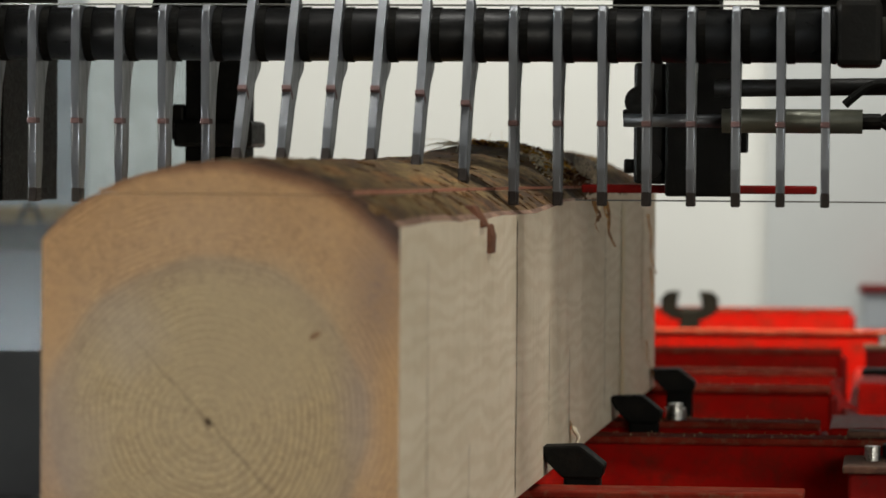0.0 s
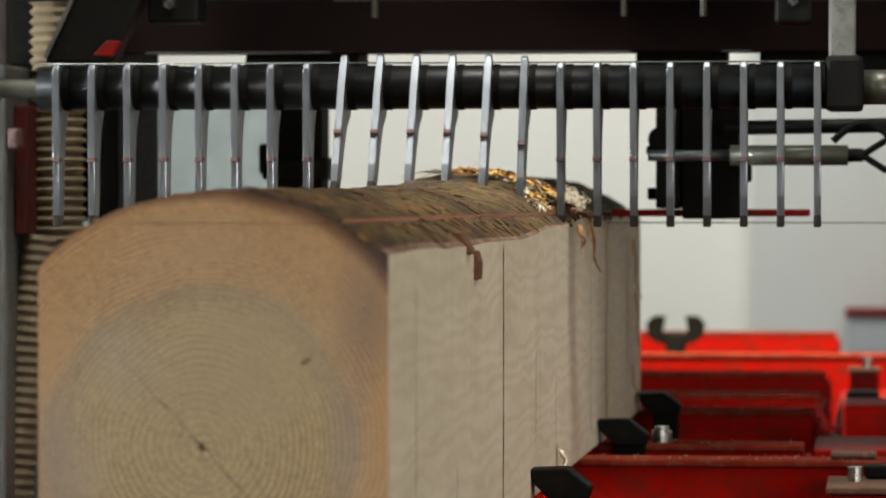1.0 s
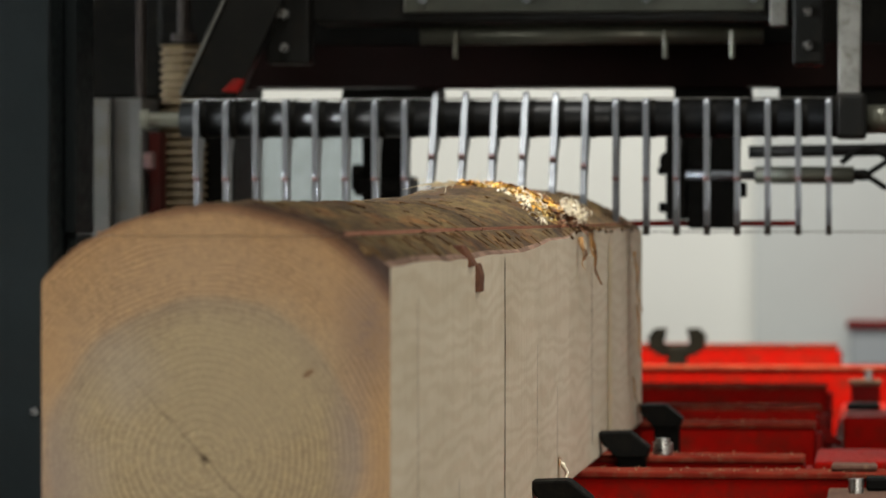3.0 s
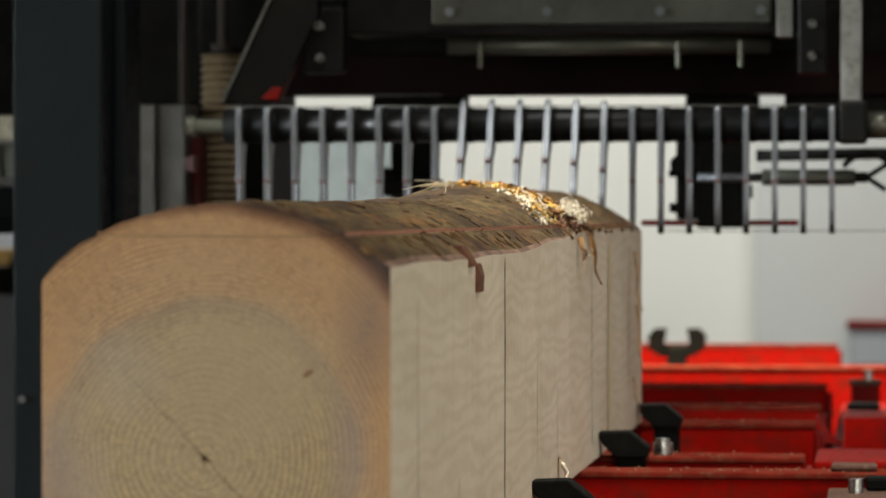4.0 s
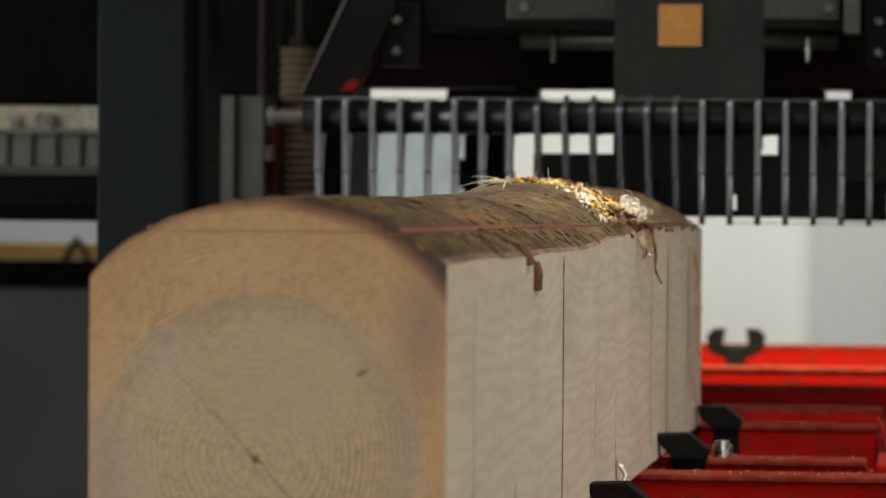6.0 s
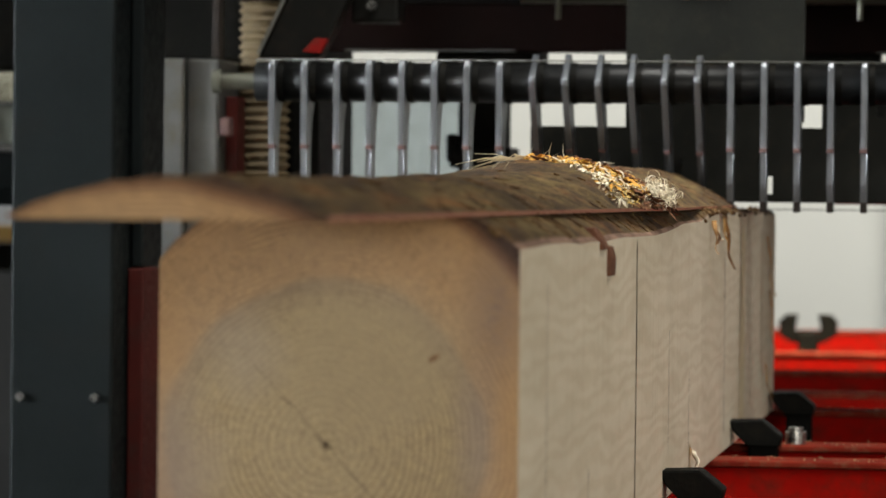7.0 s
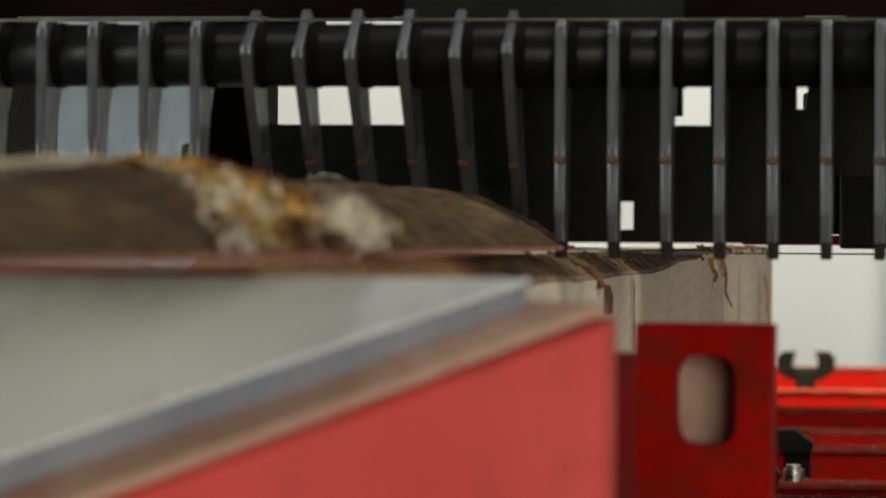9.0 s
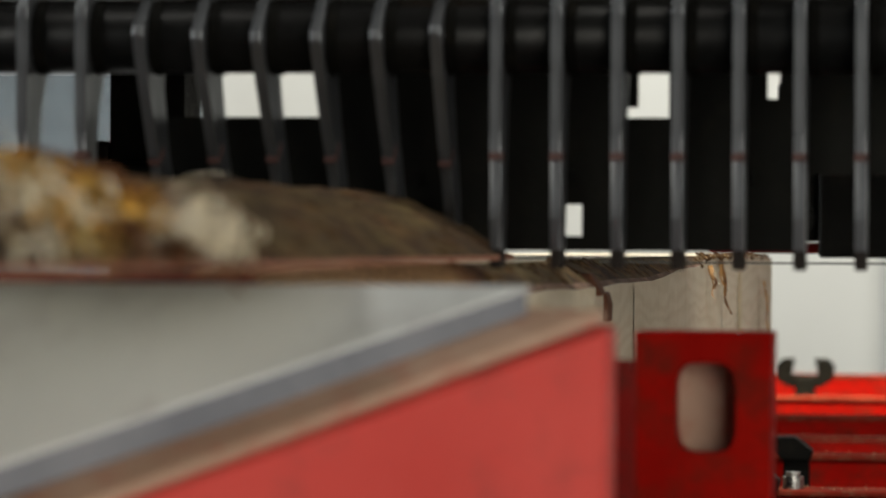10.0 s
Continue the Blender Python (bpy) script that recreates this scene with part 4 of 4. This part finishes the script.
    P("fork", rods(((0.425, 0.5, 1.372), (0.450, 0.5, 1.372), 0.011), ((0.448, 0.5, 1.372), (0.492, 0.5, 1.400), 0.0055), ((0.448, 0.5, 1.372), (0.488, 0.5, 1.346), 0.0055), ((0.492, 0.5, 1.400), (0.515, 0.5, 1.392), 0.0055), seg=12), M_BLACK)
    P("fork_block", boxes((0.500, 0.530, 0.48, 0.52, 1.362, 1.402), bevel=0.004), M_BLACK)
    P("feed_pipe", rods(((0.22, 0.6, 1.418), (0.60, 0.6, 1.424), 0.012)), M_DARK, "", True)
    bm = bmesh.new()
    pts = [Vector((0.40 + 0.1 * k / 10, 0.55, 1.395 + 0.030 * math.sin(k / 10 * math.pi))) for k in range(11)]
    for a, b in zip(pts, pts[1:]):
        rod(bm, a, b, 0.006, seg=8)
    P("cable", bm, M_BLACK)


build_head()
GUIDE = part("blade_guide", boxes((0.150, 0.245, 0.64, 0.80, 1.268, 1.47), bevel=0.004), M_BLACK, HEAD, "black blade guide block")
part("guide_cheek", boxes((0.105, 0.149, 0.66, 0.78, 1.285, 1.455), bevel=0.005), M_DARK, GUIDE, "dark grey cheek plate")
for x0, x1, z0, z1 in ((0.090, 0.104, 1.30, 1.32), (0.088, 0.104, 1.375, 1.39), (0.246, 0.262, 1.33, 1.36)):
    part("guide_knob", boxes((x0, x1, 0.68, 0.76, z0, z1), bevel=0.003), M_BLACK, GUIDE)
part("guide_arm", boxes((0.03, 0.36, 0.69, 0.75, 1.272, 1.284), bevel=0.003), M_DRED, GUIDE, "red guide arm")
part("guide_wheel", rods(((0.115, 0.659, 1.40), (0.115, 0.64, 1.40), 0.022)), M_DARK, GUIDE)
part("guide_wheel", rods(((0.128, 0.659, 1.31), (0.128, 0.645, 1.31), 0.018)), M_DARK, GUIDE)


def pierced_plate(xs, zs, gone, y0, y1):
    """One plate on a grid of lines, with the cells left out that gone() names."""
    bm = bmesh.new()
    front = {(i, k): bm.verts.new((x, y0, z)) for i, x in enumerate(xs) for k, z in enumerate(zs)}
    cells = []
    for i in range(len(xs) - 1):
        for k in range(len(zs) - 1):
            if not gone((xs[i] + xs[i + 1]) / 2, (zs[k] + zs[k + 1]) / 2):
                cells.append(bm.faces.new((front[i, k], front[i + 1, k], front[i + 1, k + 1], front[i, k + 1])))
    bmesh.ops.delete(bm, geom=[v for v in bm.verts if not v.link_faces], context="VERTS")
    made = bmesh.ops.extrude_face_region(bm, geom=bm.faces[:])["geom"]
    for v in made:
        if isinstance(v, bmesh.types.BMVert):
            v.co.y = y1
    return bm


def flap_holes(x, z):
    return ((x < -0.190 and z > 1.420) or (0.043 < x < 0.060 and 1.306 < z < 1.336) or (0.110 < x < 0.142 and 1.425 < z < 1.50)
            or (0.100 < x < 0.142 and 1.418 < z < 1.428) or (0.234 < x < 0.246 and 1.436 < z < 1.50)
            or (x > 0.262 and z < 1.365) or (x > 0.112 and z > 1.53))


bm = pierced_plate([-0.352, -0.190, 0.043, 0.060, 0.100, 0.112, 0.142, 0.234, 0.246, 0.262, 0.46], [1.292, 1.306, 1.336, 1.365, 1.418, 1.428, 1.436, 1.50, 1.53, 1.90], flap_holes, 0.14, 0.152)
FLAP = part("dust_flap", bm, M_FLAP, HEAD, "black slotted flap")
part("label_plate", boxes((-0.100, -0.012, 0.132, 0.139, 1.635, 1.720), bevel=0.002), M_ORANGE, FLAP, "orange square label")
for x, z in ((0.045, 1.362), (0.215, 1.362), (-0.10, 1.362)):
    part("flap_bolt", rods(((x, 0.139, z), (x, 0.128, z), 0.009), seg=6), M_DARK, FLAP)


# ---- bed ----
def build_bed():
    for y, x1, z in ((0.30, 0.30, 0.89), (1.45, 0.355, 0.885), (2.41, 0.62, 0.895), (2.81, 0.352, 0.895), (3.91, 0.352, 0.895),
                     (4.62, 0.354, 0.895), (5.63, 0.352, 0.895), (6.78, 0.66, 0.895), (8.40, 0.348, 0.900)):
        b = empty("bed_beam", "red painted steel cross beam of the sawmill bed, dusty", "beam", "beams of the bed", at=(0, y, 0))
        part("web", boxes((-0.42, x1, 0.0, 0.10, 0.70, z - 0.012)), M_BEDRED, b)
        part("flange", boxes((-0.42, x1, -0.004, 0.104, z - 0.0115, z - 0.0005), bevel=0.003), M_FLANGE, b, "worn dusty top flange")
        part("end_plate", boxes((x1 + 0.001, x1 + 0.012, -0.01, 0.11, 0.72, z - 0.02), bevel=0.003), M_DRED, b)
    r = empty("bed_rail", "long red steel rail of the sawmill bed", "rail")
    part("rail_box", boxes((0.375, 0.56, 0.2, 9.5, 0.66, 0.80), bevel=0.005), M_DRED, r)
    part("rail_box", boxes((-0.5, -0.36, 0.2, 9.5, 0.58, 0.695), bevel=0.005), M_DRED, r)
    # added near-black sheets: the shade under and beside the bed, put in as parts
    part("trough", boxes((-0.36, 0.374, 0.2, 9.5, 0.60, 0.63), bevel=0.004), M_MAROON, r, "near-black sheet in place of the shade under the bed")
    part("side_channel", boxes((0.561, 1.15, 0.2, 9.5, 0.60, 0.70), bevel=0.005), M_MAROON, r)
    for y in (0.6, 3.5, 6.5, 9.2):
        part("leg", boxes((0.40, 0.52, y, y + 0.12, 0.0, 0.66)), M_DRED, r)
        part("leg", boxes((-0.48, -0.38, y, y + 0.12, 0.0, 0.58)), M_DRED, r)
    # blocks and pads bolted along the rail
    c = empty("bolt_block", "dusty steel plate with a bright bolt and a black block", "block", "bolt blocks")
    part("block", boxes((0.405, 0.56, 2.14, 2.37, 0.80, 0.861), bevel=0.006), M_DRED, c)
    part("plate", boxes((0.397, 0.57, 2.13, 2.38, 0.862, 0.873), bevel=0.003), M_DUSTY, c, "plate brown with sawdust")
    part("bolt", rods(((0.440, 2.26, 0.873), (0.440, 2.26, 0.895), 0.0118), seg=16), M_CHROME, c, "bright bolt head")
    part("stop", boxes((0.455, 0.56, 2.30, 2.365, 0.874, 0.894), bevel=0.004), M_BLACK, c, "black stop")
    c = empty("bolt_block", "red block under a bright bolt on a pale plate", "block", "bolt blocks")
    part("block", boxes((0.405, 0.475, 6.0, 6.14, 0.80, 0.878), bevel=0.006), M_DRED, c)
    part("plate", boxes((0.400, 0.480, 5.99, 6.15, 0.879, 0.889), bevel=0.003), M_DUSTY, c, "worn pale plate")
    part("bolt", rods(((0.447, 6.05, 0.889), (0.447, 6.05, 0.915), 0.011), seg=16), M_CHROME, c, "bright bolt head")
    c = empty("rail_block", "red steel block with a dusty top on the bed rail", "block")
    part("block", boxes((0.402, 0.56, 4.30, 4.62, 0.80, 0.886), bevel=0.008), M_BEDRED, c)
    part("gap_plate", boxes((0.405, 0.475, 4.90, 5.02, 0.80, 0.884), bevel=0.003), M_BLACK, c, "black recess plate")
    part("channel_lip", prism([(0.345, 0.885), (0.356, 0.888), (0.366, 0.872), (0.372, 0.846), (0.400, 0.836), (0.400, 0.826), (0.364, 0.834), (0.356, 0.862)], "y", 4.34, 4.38, 0.002), M_DRED, c, "bent channel lip")
    c = empty("step_plate", "red painted step plate beside the bed rail", "plate")
    part("plate", boxes((0.362, 0.78, 3.15, 3.55, 0.801, 0.866), bevel=0.005), M_BEDRED, c)
    c = empty("wear_pad", "worn brown pad with rounded ends on a red beam", "pad")
    part("pad", boxes((0.400, 0.472, 2.43, 2.505, 0.8955, 0.9055), bevel=0.0045), M_DUSTY, c)
    n = empty("bolt_block", "bright stud standing on a red bed beam", "bolt")
    part("bolt", rods(((0.115, 2.85, 0.895), (0.115, 2.85, 0.915), 0.017), ((0.115, 2.85, 0.915), (0.115, 2.85, 0.922), 0.012)), M_CHROME, n)


build_bed()


def sawdust():
    rnd = random.Random(31)
    bm = bmesh.new()
    for i in range(120):
        y0 = rnd.choice((2.41, 2.41, 2.41, 2.41, 2.81, 2.81, 3.91, 4.62))
        x, y, z = rnd.uniform(0.03, 0.34 if y0 != 2.41 else 0.60), y0 + rnd.uniform(-0.005, 0.10), 0.8955
        r = rnd.uniform(0.0008, 0.0026)
        a = rnd.uniform(0, 3.1)
        q = [Vector((x + r * math.cos(a + k * 2.1), y + 1.6 * r * math.sin(a + k * 2.1), z)) for k in range(3)]
        top = bm.verts.new((x, y, z + rnd.uniform(0.0015, 0.005)))
        low = [bm.verts.new(v) for v in q]
        for k in range(3):
            bm.faces.new((low[k], low[(k + 1) % 3], top))
    tagged(part("sawdust", bm, M_DUST), "pale sawdust crumbs scattered on the red beams", "sawdust", kind="stuff")


sawdust()


def dog_thing(m, label):
    d = empty("log_dog", label, "clamp", "log dogs")
    part("post", boxes((0.030, 0.078, -0.02, 0.03, -0.12, 0.005), bevel=0.004), M_BLACK, d)
    part("hook", prism([(-0.002, 0.030), (0.052, 0.032), (0.085, 0.006), (0.080, -0.012), (0.030, -0.012), (0.018, 0.0), (0.006, 0.012)], "y", -0.028, 0.034, 0.003), M_BLACK, d, "black hooked jaw")
    d.matrix_world = m
    return d


for x, y, z in ((0.004, 1.57, 0.905), (0.012, 2.80, 0.905), (0.020, 3.76, 0.905)):
    dog_thing(pose(x, y, z), "black steel log dog hooked against the sawn log")
dd = empty("log_dog", "black steel double-hooked log dog standing on a far bed beam", "clamp", "log dogs")
part("post", boxes((-0.13, -0.075, 7.65, 7.75, 0.80, 0.918), bevel=0.006), M_BLACK, dd)
part("hook", prism([(-0.185, 0.948), (-0.165, 0.968), (-0.13, 0.968), (-0.14, 0.948), (-0.145, 0.918), (-0.062, 0.918), (-0.066, 0.948), (-0.076, 0.968), (-0.04, 0.968), (-0.02, 0.948), (-0.025, 0.908), (-0.06, 0.888), (-0.145, 0.888), (-0.18, 0.908)], "y", 7.66, 7.74, 0.003), M_BLACK, dd, "black double jaw")

# ---- things behind ----
pw = empty("low_partition", "low blue-grey sheet partition with an ochre top rail", "partition")
part("sheet", boxes((-6.0, -2.2, 12.0, 12.1, 0.0, 0.97), bevel=0.004), M_BLUEGREY, pw)
part("top_rail", boxes((-6.0, -2.2, 11.97, 12.13, 1.09, 1.155), bevel=0.006), M_YELLOW, pw, "ochre painted rail")
for x in (-5.9, -4.0, -2.25):
    part("stanchion", boxes((x, x + 0.06, 12.02, 12.08, 0.971, 1.09)), M_BLACK, pw)
part("backing", boxes((-6.0, -2.2, 12.2, 12.25, 0.0, 1.085)), M_BLACK, pw)
hc = empty("hanging_cable", "thin black cable looped over the ochre rail", "cable")
for side in (-1, 1):
    bm = bmesh.new()
    pts = [Vector((-2.92 + side * 0.055 * math.sin(k / 9 * 2.2), 11.95, 1.175 - 0.20 * k / 9)) for k in range(10)]
    for a, b in zip(pts, pts[1:]):
        rod(bm, a, b, 0.010, seg=8)
    part("strand", bm, M_BLACK, hc, smooth=True)
gb = empty("wall_cabinet", "pale grey cabinet standing before the white wall", "cabinet")
part("body", boxes((0.33, 1.5, 15.9, 16.45, 0.0, 0.735), bevel=0.01), M_GREYWALL, gb)
part("top", boxes((0.31, 1.52, 15.88, 16.47, 0.737, 0.765), bevel=0.005), M_DRED, gb, "brownish top edge")

# ---- the lift that takes the slab ----
LIFT = empty("slab_lift", "red lifting table with a steel top plate and a slotted post", "lift table")


def slanted(top, drop, lower=None, bevel=0.003):
    """A solid under a top outline: each corner goes down by drop, or all to the height lower."""
    bm = bmesh.new()
    a = [bm.verts.new(q) for q in top]
    b = [bm.verts.new((q[0], q[1], q[2] - drop if lower is None else lower)) for q in top]
    bm.faces.new(a)
    bm.faces.new(b[::-1])
    for k in range(len(a)):
        bm.faces.new((a[k], b[k], b[(k + 1) % len(a)], a[(k + 1) % len(a)]))
    bmesh.ops.bevel(bm, geom=bm.edges[:], offset=bevel, segments=2, affect="EDGES", profile=0.5)
    return bm


# a sloping steel apron with a slanting edge, a worn edge strip under it and a red casing
part("top_plate", slanted([(-1.20, -1.04, 1.268), (0.135, -1.04, 1.268), (-0.472, -1.634, 1.044), (-1.40, -1.634, 1.044)], 0.003, bevel=0.0008), M_PLATE, LIFT, "grey sloping steel apron")
part("apron_edge", slanted([(-1.20, -1.042, 1.2645), (0.133, -1.042, 1.2645), (-0.473, -1.636, 1.0405), (-1.40, -1.636, 1.0405)], 0.020, bevel=0.001), M_EDGE, LIFT, "dark blue-grey plate edge")
part("back_rail", boxes((-1.2, -0.06, -1.030, -1.006, 1.246, 1.272), bevel=0.003), M_DRED, LIFT, "dark red rail")
part("edge_strip", slanted([(0.100, -1.03, 1.2545), (0.186, -1.03, 1.2525), (-0.486, -1.700, 0.985), (-0.545, -1.640, 0.998)], 0.010), M_PINK, LIFT, "worn beige edge")
part("casing", slanted([(-1.15, -0.98, 1.240), (0.188, -0.98, 1.240), (0.188, -1.04, 1.238), (-0.509, -1.744, 0.968), (-1.38, -1.744, 0.95)], 0, 0.62), M_LIFTRED, LIFT, "red casing")


def holed_plate(x0, x1, z0, z1, cx, cz, rx, rz, y0, y1):
    """A plate with a rounded slot through it."""
    bm = bmesh.new()
    n = 40
    rim, hole = [], []
    for k in range(n):
        a = k * math.tau / n + math.pi / 4
        c, d = math.cos(a), math.sin(a)
        sup = (abs(c) ** 4 + abs(d) ** 4) ** -0.25
        hole.append((cx + rx * sup * c, cz + rz * sup * d))
        big = 1 / max(abs(c), abs(d))
        u, v = big * c, big * d
        rim.append((cx + (u * (x1 - cx) if u > 0 else u * (cx - x0)), cz + (v * (z1 - cz) if v > 0 else v * (cz - z0))))
    grid = [[bm.verts.new((x, y, z)) for x, z in ring] for ring, y in ((rim, y0), (hole, y0), (hole, y1), (rim, y1))]
    for a, b in zip(grid, grid[1:] + grid[:1]):
        for k in range(n):
            bm.faces.new((a[k], a[(k + 1) % n], b[(k + 1) % n], b[k]))
    return bm


part("post", holed_plate(0.147, 0.262, 0.70, 1.222, 0.207, 1.158, 0.026, 0.038, -0.38, -0.30), M_BEDRED, LIFT, "red slotted post")
part("post_back", boxes((0.165, 0.25, -0.340, -0.315, 1.10, 1.20)), M_PINK, LIFT)
# added dark plate: darkness seen between casing and post, put in as a part
part("cross_plate", boxes((0.06, 0.168, -0.62, -0.60, 0.762, 1.205)), M_DRED, LIFT)
part("link", boxes((-0.4, 0.26, -0.979, -0.30, 0.70, 0.76)), M_DRED, LIFT)
part("side_bracket", boxes((-1.62, -1.30, -1.46, -1.34, 0.93, 0.985)), M_DRED, LIFT)
part("piston", rods(((-1.55, -1.40, 0.38), (-1.55, -1.40, 0.929), 0.03)), M_CHROME, LIFT)
sb = empty("lift_base", "dark steel sleeve of the lifting table on the floor", "lift base")
part("foot", boxes((-1.75, -1.42, -1.6, -1.2, 0.0, 0.02)), M_DARK, sb)
part("sleeve", rods(((-1.55, -1.40, 0.02), (-1.55, -1.40, 0.37), 0.05)), M_DARK, sb)


# ---- movement ----
HEAD_Y = [(0.0, 1.187), (0.5, 1.663), (1.0, 2.183), (1.5, 2.681), (2.0, 2.99), (2.5, 3.208), (3.2, 3.52), (4.0, 3.927), (4.5, 4.305), (5.0, 4.772),
          (5.2, 4.90), (5.4, 4.90), (5.7, 4.58), (6.3, 3.90), (6.8, 3.21), (7.0, 2.926), (7.5, 2.171), (8.0, 1.311), (8.5, 0.669), (9.0, 0.405), (9.5, 0.156), (10.0, -0.123)]
HEAD_Z = {0.0: 0.0, 5.2: 0.0, 5.4: 0.006, 5.7: 0.014}


SLAB_TIP = {6.3: (0.0, 0.0004), 6.8: (0.03, 0.0), 7.0: (0.05, -0.0006), 7.5: (0.33, -0.0088), 8.0: (0.43, -0.0183),
            8.5: (0.167, -0.0055), 9.0: (0.03, 0.0022), 9.5: (0.02, 0.0030), 10.0: (0.01, 0.0032)}


def motions():
    z = 0.0
    rows = []
    for t, y in HEAD_Y:
        z = HEAD_Z.get(t, z)
        rows.append((t, pose(0, y, z)))
    walk(HEAD, rows)
    rows = []
    for t, y in HEAD_Y:
        if t in (5.2, 5.4, 5.7):
            rows.append((t, pose(0, 0, 0)))
        elif t < 5.2:
            rows.append((t, pose(0, 0, 0)))
        else:
            # it tips over the log's end, then settles on the lifted table
            s = min(0, y - 3.75)
            tilt, z0 = SLAB_TIP[t]
            rows.append((t, pose(0, s, z0, tilt)))
    walk(SLAB, rows)
    for k, f in enumerate(FINGERS):
        i = k + 1
        if 9 <= i <= 14:
            a, b = (-33, -33, -33, -33, -30, -22)[i - 9], (34, 38, 40, 40, 38, 33)[i - 9]
            x = (i - 15) * PITCH
            walk(f, [(0, pose(x, 0, AXIS_Z, a)), (4.4, pose(x, 0, AXIS_Z, a)), (5.0, pose(x, 0, AXIS_Z, a * 0.3)), (5.2, pose(x, 0, AXIS_Z, 14)), (5.6, pose(x, 0, AXIS_Z, 14)), (6.6, pose(x, 0, AXIS_Z, b)), (10, pose(x, 0, AXIS_Z, b))])
    walk(GUIDE, [(0, pose(0, 0, 0)), (1.5, pose(0, 0, 0)), (2.2, pose(-0.03, 0, 0)), (4.0, pose(-0.055, 0, 0)), (5.2, pose(-0.055, 0, 0)), (5.6, pose(0.11, 0, 0)), (10, pose(0.11, 0, 0))])
    walk(FLAP, [(0, pose(0, 0, 0.55)), (5.05, pose(0, 0, 0.55)), (5.2, pose(0, 0, 0.20)), (5.3, pose(0, 0, 0.04)), (5.4, pose(0, 0, -0.012)), (5.7, pose(0, 0, -0.017)), (10, pose(0, 0, -0.017))])
    walk(LIFT, [(0, pose(0, 0, -0.55)), (7.75, pose(0, 0, -0.55)), (7.9, pose(0, 0, -0.128)), (8.0, pose(0, 0, -0.024)), (8.15, pose(0, 0, -0.002)), (8.4, pose(0, 0, 0)), (10, pose(0, 0, 0))])


motions()
